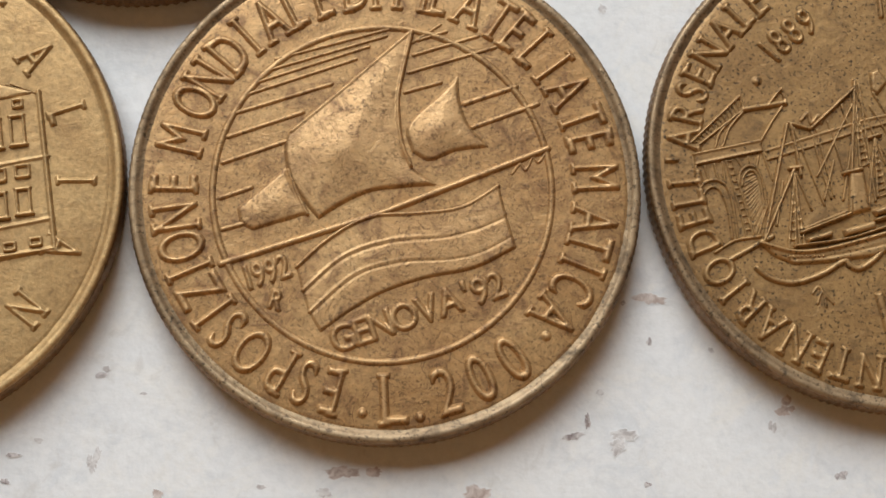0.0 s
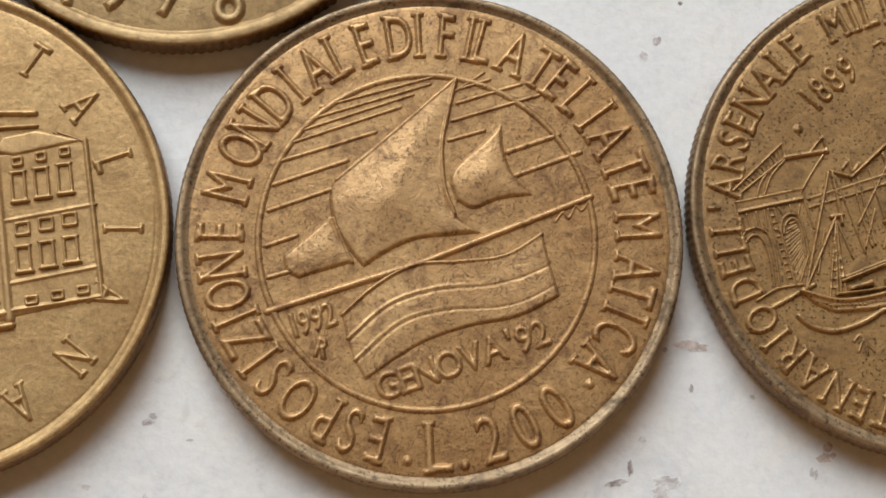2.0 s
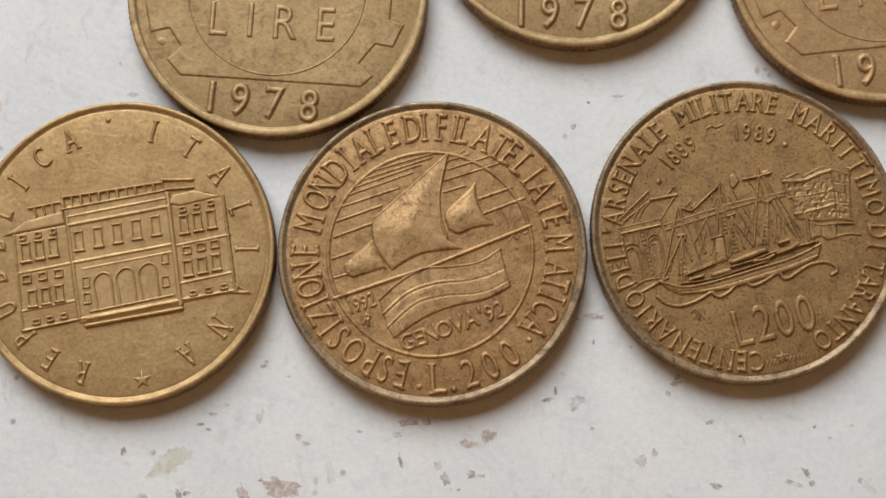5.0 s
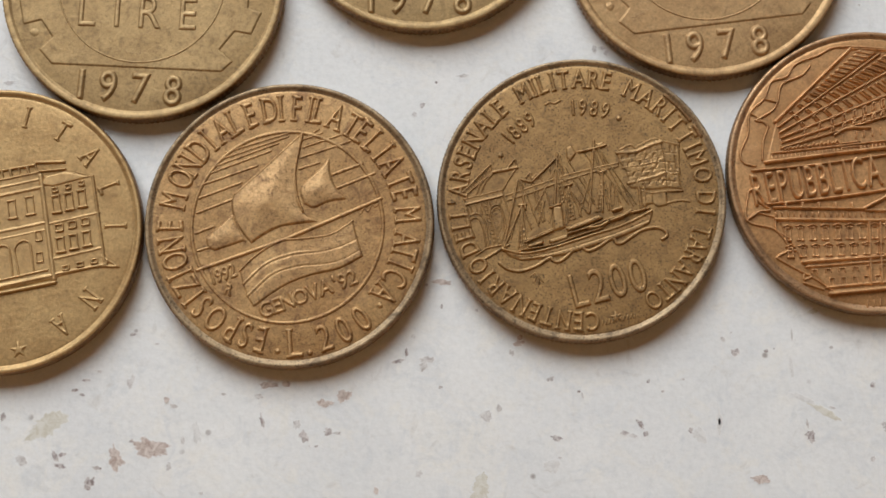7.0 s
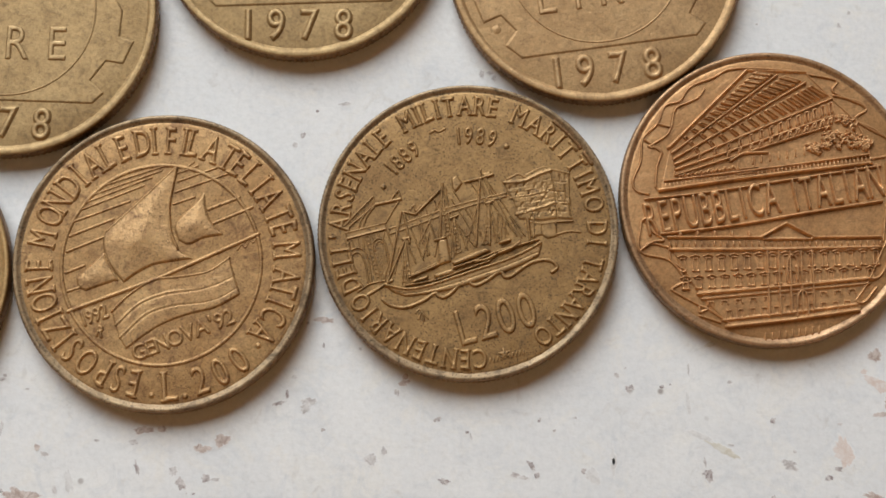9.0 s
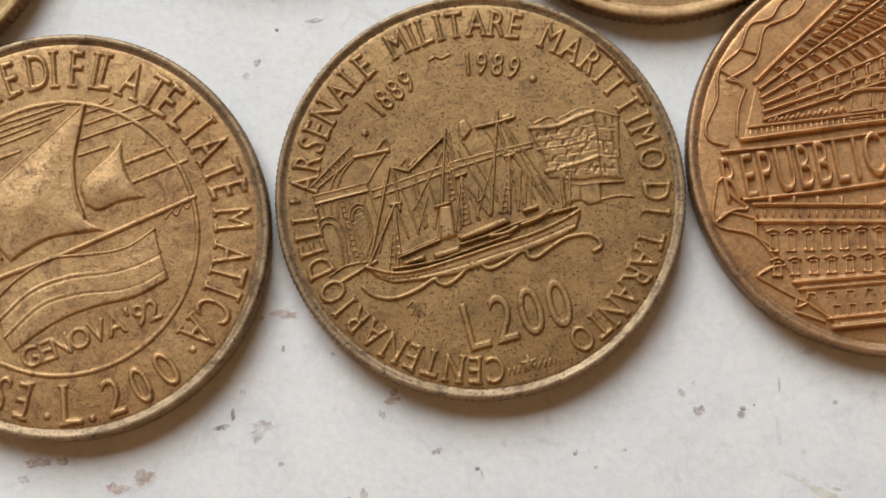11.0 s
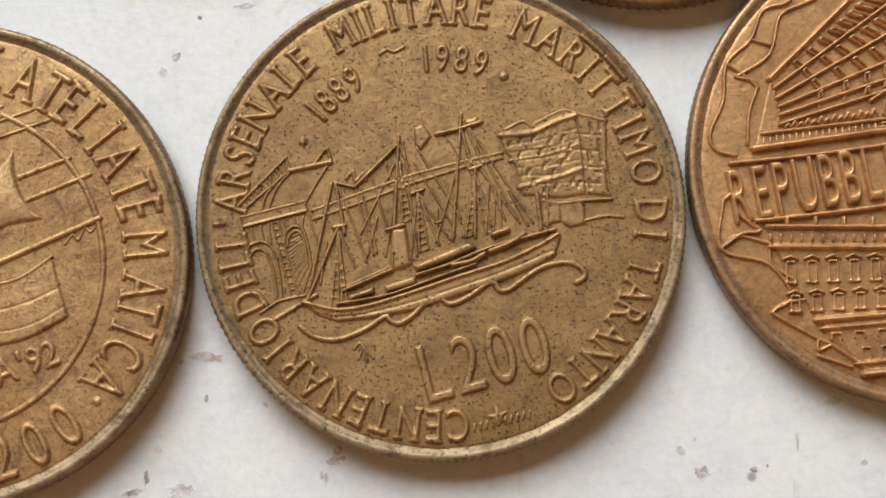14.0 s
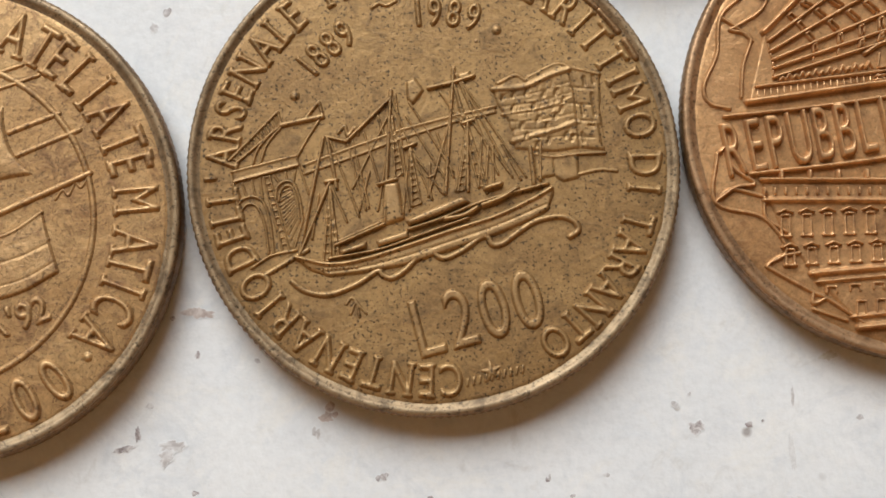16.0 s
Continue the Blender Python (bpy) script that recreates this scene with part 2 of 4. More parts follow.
def line(points, width, height, smooth=True):
    """A raised line with a round back; a negative height cuts a groove instead."""
    p = bend(points) if smooth else np.array(points, float)
    return ("line", np.stack([p[:-1], p[1:]], 1), height, width)


def sunk(seg, depth, edge=0.08):
    return ("sunk", np.asarray(seg, float), depth, edge)


def relief(name, shapes, material, parent, label="", base=0.0, step=STEP, soft=1):
    """One mesh for the shapes of a part: raised ones join by their highest, grooves are cut from the result."""
    every = np.concatenate([s[1].reshape(-1, 2) for s in shapes if s[0] != "sunk"])
    lo, hi = every.min(0) - 0.3, every.max(0) + 0.3
    xs, ys = np.arange(lo[0], hi[0] + step, step), np.arange(lo[1], hi[1] + step, step)
    gx, gy = np.meshgrid(xs, ys)
    h = np.full(gx.shape, -0.03)
    for s in shapes:
        seg = s[1].reshape(-1, 2)
        a, b = seg.min(0) - 0.35, seg.max(0) + 0.35
        i0, i1 = np.searchsorted(xs, (a[0], b[0]))
        j0, j1 = np.searchsorted(ys, (a[1], b[1]))
        if i1 <= i0 or j1 <= j0:
            continue
        x, y, cut = gx[j0:j1, i0:i1], gy[j0:j1, i0:i1], h[j0:j1, i0:i1]
        d = far(s[1], x, y)
        if s[0] == "line":
            _, _, height, width = s
            bump = np.clip(1.15 * (1 - (d / (width * 0.5)) ** 2), -0.5, 1)
            if height > 0:
                np.maximum(cut, np.maximum(bump * height, -0.03), out=cut)
            else:
                np.add(cut, np.where(cut > -0.02, np.clip(bump, 0, 1) * height, 0), out=cut)
        elif s[0] == "sunk":
            d = np.where(inside(s[1], x, y), d, -d)
            k = np.clip(d / s[3] + 0.5, 0, 1)
            np.add(cut, -s[2] * k * k * (3 - 2 * k), out=cut)
        else:
            _, _, height, edge, dome, grow, lean = s
            d = np.where(inside(s[1], x, y), d, -d) + grow
            k = np.clip(d / edge + 0.35, 0, 1)
            k = k * k * (3 - 2 * k)
            top = height + 0.0 * d
            if dome:
                swell = np.clip(d, 0, 2.2) / 2.2
                for _ in range(60):
                    q = np.pad(swell, 1)
                    swell = np.where(d > 0, (q[:-2, 1:-1] + q[2:, 1:-1] + q[1:-1, :-2] + q[1:-1, 2:]) * 0.25, 0)
                top = top + dome * 1.5 * swell
            if lean:
                top = top + (x - seg[:, 0].mean()) * lean[0] + (y - seg[:, 1].mean()) * lean[1]
            np.maximum(cut, np.where(k > 0, k * top - 0.004, -0.03), out=cut)
    keep = h <= -0.02
    for _ in range(soft):
        q = np.pad(h, 1, mode="edge")
        mean = (q[:-2, 1:-1] + q[2:, 1:-1] + q[1:-1, :-2] + q[1:-1, 2:]) * 0.15 + h * 0.4
        h = np.where(keep, h, mean)
    wet = h > -0.02
    near = wet.copy()
    near[1:] |= wet[:-1]
    near[:-1] |= wet[1:]
    near[:, 1:] |= wet[:, :-1]
    near[:, :-1] |= wet[:, 1:]
    quad = near[:-1, :-1] & near[1:, :-1] & near[:-1, 1:] & near[1:, 1:]
    used = np.zeros(h.shape, bool)
    used[:-1, :-1] |= quad
    used[1:, :-1] |= quad
    used[:-1, 1:] |= quad
    used[1:, 1:] |= quad
    number = np.cumsum(used.ravel()).reshape(h.shape) - 1
    h = np.where(h > 0, h * GAIN, h)
    verts = np.column_stack([gx[used], 8.0 + (gy[used] - 8.0) * TALL, FACE + base + h[used]]) * MM
    j, i = np.nonzero(quad)
    faces = np.column_stack([number[j, i], number[j, i + 1], number[j + 1, i + 1], number[j + 1, i]])
    return hang(name, mesh_of(name, verts.tolist(), faces.tolist(), material), parent, label)


SERIFS = {"A": "lr", "I": "mM", "L": "lL", "T": "m", "E": "lL", "F": "lL", "M": "lr", "N": "lLR", "D": "lL", "R": "lL", "P": "lL", "B": "lL", "H": "lLrR", "1": "m"}


def placed(ch, x, y, turn, height, width=1.0):
    seg = glyph(ch)[0] * (height * width, height)
    seg = seg - (0, height / 2)
    c, s = math.cos(radians(turn)), math.sin(radians(turn))
    return seg @ np.array([[c, s], [-s, c]]) + (x, y)


def serifs(ch, x, y, turn, height, width=1.0):
    """Short bars across the ends of a letter's stems."""
    half, made = glyph(ch)[1] * width * height / 2, []
    c, s = math.cos(radians(turn)), math.sin(radians(turn))
    for mark in SERIFS.get(ch, ""):
        u = {"l": -half + 0.06 * height, "r": half - 0.06 * height, "m": 0.0}[mark.lower()]
        v = (0.5 if mark.isupper() else -0.5) * height
        w, k = 0.115 * height, 0.035 * height
        box_of = np.array([(u - w, v - k), (u + w, v - k), (u + w, v + k), (u - w, v + k)]) @ np.array([[c, s], [-s, c]]) + (x, y)
        made.append(outline(*box_of))
    return made


def arc_word(word, r, first, last, height, width=1.0, outward=True, cx=0.0, cy=0.0, serif=False):
    """A word along an arc from the middle of its first letter to that of its last, in degrees; tops outward or inward."""
    wide = [max(glyph(c)[1], 0.32) * width + 0.28 for c in word]
    gone = [0.0]
    for a, b in zip(wide, wide[1:]):
        gone.append(gone[-1] + (a + b) / 2)
    made = []
    for c, g in zip(word, gone):
        a = first + (last - first) * (g / gone[-1] if gone[-1] else 0)
        turn = a - 90 if outward else a + 90
        at = (c, cx + r * math.cos(radians(a)), cy + r * math.sin(radians(a)), turn, height, width)
        made.append(placed(*at))
        if serif:
            made += serifs(*at)
    return made


def row_word(word, a, b, height, width=1.0, tilt=0.0):
    """A word along a straight line between the middles of its first and last letters."""
    wide = [max(glyph(c)[1], 0.32) * width + 0.28 for c in word]
    gone = [0.0]
    for p, q in zip(wide, wide[1:]):
        gone.append(gone[-1] + (p + q) / 2)
    turn = math.degrees(math.atan2(b[1] - a[1], b[0] - a[0])) + tilt
    return [placed(c, a[0] + (b[0] - a[0]) * g / gone[-1], a[1] + (b[1] - a[1]) * g / gone[-1], turn, height, width) for c, g in zip(word, gone)]


def lettering(words, material, parent, height=0.13, edge=0.13, grow=0.0):
    """Each word of an inscription is a part."""
    for text, segs in words:
        relief("inscription", [fill(s, height, edge, 0.0, grow) for s in segs], material, parent, 'raised inscription "%s"' % text)


def dot(x, y, r, height, material, parent, name="dot"):
    a = np.linspace(0, 2 * math.pi, 13)[:-1]
    relief(name, [fill(outline(*zip(x + r * np.cos(a), y + r * np.sin(a))), height, r)], material, parent)


def star(x, y, r, turn, material, parent):
    pts = []
    for k in range(10):
        a, q = radians(turn + 90 + 36 * k), r if k % 2 == 0 else r * 0.42
        pts.append((x + q * math.cos(a), y + q * math.sin(a)))
    relief("star", [fill(outline(*pts), 0.1, 0.14)], material, parent)


def coin(label, x, y, material, turn=0.0, worn=0.0, rim=None, reed=0.03, reeds=190):
    """A struck blank: dished body, finely reeded edge and a raised rim with a rounded shoulder."""
    base = tagged(new("coin"), label, "coin", "lire coins on the slab")
    base.matrix_world = pose(x * MM, y * MM, 0.0, 0, 0, turn)
    body = [(0.0, 0.0, 0), (11.3, 0.0, 0), (11.70, 0.06, 0), (11.75, 0.3, 0), (11.75, 1.2, 0),
            (11.50, 1.54, 0), (11.2, FACE - 0.015, 0), (9.0, FACE - 0.002, 0), (5.0, FACE, 0), (0.0, FACE, 0)]
    hang("body", mesh_of("body", *lathe(body, 180), material), base)
    edge = [(11.62, 0.04, 0), (11.84, 0.12, 0.3), (11.98, 0.25, 0.8), (12.06, 0.38, 1), (12.08, 0.8, 1), (12.07, 1.28, 1), (12.05, 1.42, 0.9), (12.01, 1.54, 0.75), (11.92, 1.62, 0.4), (11.82, 1.63, 0)]
    hang("reeded_edge", mesh_of("reeded_edge", *lathe(edge, reeds * 6, reed, reeds), EDGE), base, "reeded edge dulled with dirt")
    w = 0.40 - worn
    ring = [(11.86, 1.57, 0.3), (12.0, 1.575, 0.6), (11.995, 1.62, 0.35), (11.96, 1.675, 0.1), (11.905, 1.715, 0), (11.84, 1.732, 0),
            (12.12 - w, 1.725, 0), (12.05 - w, 1.70, 0), (11.98 - w, 1.65, 0), (11.90 - w, FACE - 0.005, 0), (11.75 - w, FACE - 0.04, 0)]
    verts, faces = lathe(ring, reeds * 4, reed, reeds)
    # knocks and uneven wear along the rim
    worn_by = [noise.noise((v[0] * 500, v[1] * 500, x)) + 0.8 * noise.noise((v[0] * 2300, v[1] * 2300, x)) for v in verts]
    verts = [(v[0] * (1 - 0.0013 * max(0.0, q - 0.1)), v[1] * (1 - 0.0013 * max(0.0, q - 0.1)), v[2] - 0.026 * MM * max(0.0, q)) for v, q in zip(verts, worn_by)]
    hang("rim", mesh_of("rim", verts, faces, rim or material), base, "raised rim worn to a greyish sheen" if rim else "low worn rim")
    return base


# ---- the slab and an unseen room added round it for bounce and reflections ----
slab = tagged(box("table_top", (-0.55, -0.32, -0.03), (0.55, 0.30, 0.0), SLAB, None, 0.004),
              "white terrazzo slab with scattered brown and grey stone chips", "table top", kind="structure")
for sx in (-0.48, 0.48):
    for sy in (-0.26, 0.24):
        leg = box("table_leg", (sx - 0.025, sy - 0.025, -0.75), (sx + 0.025, sy + 0.025, -0.03), FLOOR, None, 0.003)
        tagged(leg, "square dark wooden leg under the slab", "table leg", kind="structure")
X0, X1, Y0, Y1, Z0, Z1 = -1.9, 1.9, -0.95, 1.2, -0.75, 1.9
for name, lo, hi, mat in (("floor", (X0, Y0, Z0 - 0.1), (X1, Y1, Z0), FLOOR), ("ceiling", (X0, Y0, Z1), (X1, Y1, Z1 + 0.1), CEILING),
                          ("wall_south", (X0, Y0 - 0.2, Z0), (X1, Y0, Z1), BOUNCE_PANEL), ("wall_west", (X0 - 0.2, Y0, Z0), (X0, Y1, Z1), WALL),
                          ("wall_east", (X1, Y0, Z0), (X1 + 0.2, Y1, Z1), WALL)):
    tagged(box(name, lo, hi, mat), "plain " + name.split("_")[0], name.split("_")[0], kind="structure")
WX0, WX1, WZ0, WZ1 = WINDOW_X - 0.65, WINDOW_X + 0.65, WINDOW_Z - 0.6, WINDOW_Z + 0.6
for name, lo, hi in (("wall_north_left", (X0, Y1, Z0), (WX0, Y1 + 0.2, Z1)), ("wall_north_right", (WX1, Y1, Z0), (X1, Y1 + 0.2, Z1)),
                     ("wall_north_below", (WX0, Y1, Z0), (WX1, Y1 + 0.2, WZ0)), ("wall_north_above", (WX0, Y1, WZ1), (WX1, Y1 + 0.2, Z1))):
    tagged(box(name, lo, hi, WALL), "plain wall", "wall", kind="structure")
win = tagged(new("window_1"), "white painted window frame", "window", kind="structure")
for lo, hi in (((WX0, Y1 + 0.08, WZ0), (WX0 + 0.06, Y1 + 0.14, WZ1)), ((WX1 - 0.06, Y1 + 0.08, WZ0), (WX1, Y1 + 0.14, WZ1)),
               ((WX0 + 0.06, Y1 + 0.08, WZ0), (WX1 - 0.06, Y1 + 0.14, WZ0 + 0.06)), ((WX0 + 0.06, Y1 + 0.08, WZ1 - 0.06), (WX1 - 0.06, Y1 + 0.14, WZ1)),
               ((WINDOW_X - 0.03, Y1 + 0.09, WZ0 + 0.06), (WINDOW_X + 0.03, Y1 + 0.13, WZ1 - 0.06))):
    box("window_frame", lo, hi, FRAME, win)

# ---- the coins ----
def ring(cx, cy, r, width, height, material, parent, first=0.0, last=360.0, name="ring"):
    a = np.radians(np.linspace(first, last, 73))
    relief(name, [line(list(zip(cx + r * np.cos(a), cy + r * np.sin(a))), width, height, False)], material, parent)


def lerp(a, b, s):
    return (a[0] + (b[0] - a[0]) * s, a[1] + (b[1] - a[1]) * s)


def bars(a, b, count, height, material, parent):
    """Lettering too small to read: a row of short bars."""
    for k in range(count):
        x, y = lerp(a, b, k / (count - 1))
        relief("signature_bar", [line([(x, y - height / 2), (x + 0.04, y + height / 2)], 0.16, 0.07, False)], material, parent)


def window(x, y, w, h, tilt, material, parent, sill=True):
    """A struck window: a raised frame round a sunk pane, with its sill."""
    c, s = math.cos(radians(tilt)), math.sin(radians(tilt))

    def p(u, v):
        return (x + u * c - v * s, y + u * s + v * c)
    a, b = w / 2, h / 2
    shapes = [line([p(-a, -b), p(-a, b), p(a, b), p(a, -b), p(-a, -b)], 0.2, 0.21, False)]
    if sill:
        shapes.append(line([p(-a - 0.1, -b - 0.06), p(a + 0.1, -b - 0.06)], 0.2, 0.23, False))
        shapes.append(line([p(-a - 0.08, b + 0.06), p(a + 0.08, b + 0.06)], 0.16, 0.2, False))
    relief("window_frame", shapes, material, parent)


# the coin with the sailing ship
B = coin("golden bronze coin with a sailing ship in raised relief", -0.82, -7.62, GOLD, 0.0, 0.0, RIM)
for word, turns in (("ESPOSIZIONE", [256.9, 249.4, 242.1, 233.1, 224.3, 218.4, 211.7, 205.2, 198.3, 190.0, 180.5]), ("MONDIALE", [168.0, 156.9, 149.5, 140.2, 133.5, 125.5, 118.0, 109.8]), ("DI", [100.2, 94.7]), ("FILATELIA", [86.8, 80.3, 75.9, 67.0, 58.3, 52.2, 44.8, 38.0, 30.4]), ("TEMATICA", [21.4, 14.6, 4.4, -7.9, -14.7, -20.8, -27.5, -36.8])):
    lettering([(word, [seg for ch, at in zip(word, turns) for seg in arc_word(ch, 9.9, at, at, 2.1, 0.6, serif=True)])], GOLD, B, 0.18, 0.17, 0.035)
lettering([("L.200", [seg for ch, at, r, h, w in zip("L.200", [-86.4, -80.3, -72.5, -62.6, -52.7], (9.98, 10.0, 9.98, 9.98, 9.98), (2.2, 2.1, 2.15, 2.15, 2.15), (0.9, 0.9, 0.78, 0.74, 0.74)) for seg in arc_word(ch, r, at, at, h, w, False, serif=ch == "L")])],
          GOLD, B, 0.18, 0.17, 0.04)
TALL = 1.014
dot(-0.80, -10.36, 0.2, 0.13, GOLD, B)
dot(7.58, -6.66, 0.2, 0.13, GOLD, B)
ring(-0.15, -0.1, 7.95, 0.34, 0.10, GOLD, B)
SAIL = bend([(1.04, 7.79), (0.70, 6.05), (0.44, 4.35), (0.62, 2.44), (1.07, 1.15), (2.35, 0.31)])
FOOT = bend([(2.35, 0.31), (0.90, 0.15), (-0.74, -0.11), (-2.13, -0.79), (-3.10, -1.47)])
LUFF = bend([(-3.10, -1.47), (-3.83, -0.62), (-4.51, 0.46), (-4.78, 1.75), (-4.47, 2.72), (-2.26, 4.76), (-0.63, 6.27), (1.04, 7.79)])
relief("main_sail", [fill(outline(*SAIL[:-1], *FOOT[:-1], *LUFF[:-1]), 0.15, 0.2, 0.15), line([(1.04, 7.70), (0.70, 6.05), (0.44, 4.35), (0.62, 2.44), (1.12, 1.15)], 0.22, 0.26),
                     line([(-4.52, 2.62), (-2.25, 4.66), (-0.63, 6.18), (1.00, 7.70)], 0.2, 0.2)], GOLD, B, "swelling worn main sail")
JIB = bend([(3.26, 5.54), (3.37, 4.39), (3.81, 3.19), (4.76, 2.19)])
JIB2 = bend([(4.76, 2.19), (3.22, 1.94), (2.05, 1.45), (1.20, 1.82)])
JIB3 = bend([(1.20, 1.82), (0.90, 2.87), (1.45, 3.74), (2.37, 4.57), (3.26, 5.54)])
relief("fore_sail", [fill(outline(*JIB[:-1], *JIB2[:-1], *JIB3[:-1]), 0.12, 0.2, 0.18)], GOLD, B, "small curved fore sail")
relief("hull", [fill(outline((-6.87, -1.09), (-4.76, 0.84), (-4.26, -0.25), (-3.62, -1.24), (-4.93, -1.68), (-6.14, -2.08), (-6.71, -1.80)), 0.12, 0.2, 0.16),
                line([(-4.61, 0.80), (-4.16, -0.25), (-3.62, -1.29)], 0.16, 0.2)], GOLD, B, "pointed bow of the ship")
relief("boom", [line([(-7.55, -3.70), (-0.01, -1.05), (7.58, 2.18)], 0.36, 0.15, False)], GOLD, B, "long straight spar")
for p, w in (([(-7.73, -0.62), (-6.29, -0.08)], 0.26), ([(-7.69, 1.05), (-4.74, 2.18)], 0.24), ([(-7.49, 2.30), (-4.02, 3.59)], 0.24), ([(-7.19, 3.45), (-2.73, 5.00)], 0.22),
             ([(-6.79, 4.33), (-1.58, 6.26)], 0.18), ([(-6.42, 4.91), (-0.98, 6.90)], 0.16), ([(-5.97, 5.49), (-0.18, 7.44)], 0.16), ([(-5.41, 6.13), (0.42, 7.93)], 0.16),
             ([(1.29, 7.26), (2.70, 7.76)], 0.18), ([(1.11, 6.53), (4.22, 7.58)], 0.2), ([(0.89, 5.66), (5.07, 7.06)], 0.2), ([(0.77, 4.70), (2.46, 5.24)], 0.22),
             ([(3.60, 4.24), (6.04, 5.14)], 0.3), ([(4.00, 3.10), (7.09, 4.33)], 0.28), ([(1.01, 7.11), (2.41, 8.10)], 0.14), ([(-7.55, -2.09), (-6.61, -1.80)], 0.26)):
    relief("ray", [line(p, w, 0.10, False)], GOLD, B)
relief("ray", [line([(5.66, 5.32), (6.24, 4.61)], 0.2, 0.1, False)], GOLD, B)
BT = bend([(-4.04, -3.75), (-2.59, -2.38), (-0.73, -1.31), (1.41, -1.09), (3.56, -0.74), (5.28, 0.33)])
BR = [(5.28, 0.33), (5.65, -1.10), (6.13, -2.58)]
BB = bend([(6.13, -2.58), (4.23, -3.58), (1.94, -4.12), (0.01, -4.82), (-1.47, -5.70), (-2.83, -6.72)])
BLF = [(-2.83, -6.72), (-3.39, -5.83), (-3.73, -4.84), (-4.04, -3.75)]
relief("banner", [fill(outline(*BT[:-1], *BR[:-1], *BB[:-1], *BLF[:-1]), 0.10, 0.16, 0.03, 0.0, (0.012, -0.012)),
                  line([(-4.04, -3.75), (-2.59, -2.38), (-0.73, -1.31), (1.41, -1.09), (3.56, -0.74), (5.28, 0.33)], 0.18, 0.17),
                  line([(-3.73, -4.84), (-1.88, -3.16), (0.26, -2.36), (2.54, -2.08), (4.26, -1.62), (5.62, -0.98)], 0.14, 0.135),
                  line([(-3.39, -5.83), (-1.32, -3.96), (0.87, -3.25), (3.10, -3.06), (4.53, -2.66), (5.86, -1.91)], 0.14, 0.135),
                  line([(-3.67, -5.01), (-1.83, -3.33), (0.31, -2.53), (2.60, -2.25), (4.32, -1.79), (5.68, -1.16)], 0.1, -0.03),
                  line([(-3.33, -6.00), (-1.26, -4.13), (0.93, -3.42), (3.15, -3.23), (4.59, -2.83), (5.92, -2.09)], 0.1, -0.03)], GOLD, B, "rippling striped banner")
lettering([("1992", row_word("1992", (-6.27, -4.31), (-4.66, -3.75), 1.1, 0.7)), ("R", [placed("R", -4.91, -5.32, -15, 0.85, 0.8)]),
           ("GENOVA'92", row_word("GENOVA'92", (-1.81, -6.95), (5.24, -4.36), 1.2, 0.92))], GOLD, B, 0.13, 0.16, 0.06)
relief("signature_bars", [line([(5.91, 0.92), (6.27, 1.40), (6.56, 1.12), (6.88, 1.74), (7.16, 1.50), (7.49, 1.99)], 0.16, 0.07)], GOLD, B)

# the coin with the palace
GAIN, TALL = 1.3, 1.0
A = coin("yellowish bronze coin with a palace, a raised rim and worn field", -25.09, -8.02, YELLOW)
for word, first, last in (("REPUBBLICA", 255.0, 116.5), ("ITALIANA", 77.5, -55.0)):
    spread = [arc_word(ch, 9.85, first + (last - first) * k / (len(word) - 1), 0.0, 1.7, 0.62, serif=True) for k, ch in enumerate(word)]
    lettering([(word, [seg for letter in spread for seg in letter])], YELLOW, A, 0.14, 0.2, 0.02)
dot(-1.49, 10.45, 0.17, 0.10, YELLOW, A)
star(2.21, -10.00, 0.72, 10, YELLOW, A)
palace = relief("palace", [fill(outline((-8.38, 1.19), (-4.33, 2.05), (-2.83, -5.28), (-7.21, -6.38)), 0.07, 0.14), fill(outline((-4.41, 3.50), (3.40, 5.03), (4.90, -4.14), (-2.80, -5.75)), 0.10, 0.14),
                           fill(outline((3.46, 3.58), (7.85, 4.60), (9.09, -3.00), (4.90, -4.05)), 0.07, 0.14),
                           line([(-4.38, 3.02), (-2.83, -5.38)], 0.4, 0.16, False), line([(3.47, 4.55), (4.90, -4.14)], 0.5, 0.17, False),
                           line([(-8.33, 1.14), (-7.16, -6.38)], 0.22, 0.15, False), line([(7.80, 4.55), (9.09, -3.00)], 0.26, 0.15, False),
                           line([(-3.68, -1.01), (4.17, 0.61)], 0.26, 0.16, False), line([(-4.08, 1.96), (3.65, 3.59)], 0.3, 0.18, False),
                           line([(-4.22, 2.63), (3.43, 4.26)], 0.16, 0.16, False), line([(-7.21, -6.38), (-2.83, -5.38), (4.88, -3.76), (9.09, -2.95)], 0.2, 0.15, False),
                           line([(-7.86, -1.92), (-3.73, -1.01)], 0.16, 0.13, False), line([(4.08, 0.42), (8.50, 1.43)], 0.16, 0.13, False),
                           line([(-7.40, -4.87), (-3.28, -3.96)], 0.2, 0.13, False), line([(4.59, -2.53), (8.90, -1.53)], 0.2, 0.13, False),
                           line([(-2.85, -1.48), (4.29, 0.04)], 0.12, 0.14, False)], YELLOW, A, "palace with two wings and an arched porch")
relief("roof", [fill(outline((-9.19, 1.03), (-7.45, 2.31), (-4.63, 3.11), (-4.42, 2.05), (-8.24, 1.19)), 0.14, 0.2)], YELLOW, palace)
relief("roof", [fill(outline((3.50, 3.78), (3.89, 4.56), (5.50, 4.96), (7.95, 4.50), (4.51, 3.60)), 0.14, 0.2)], YELLOW, palace)
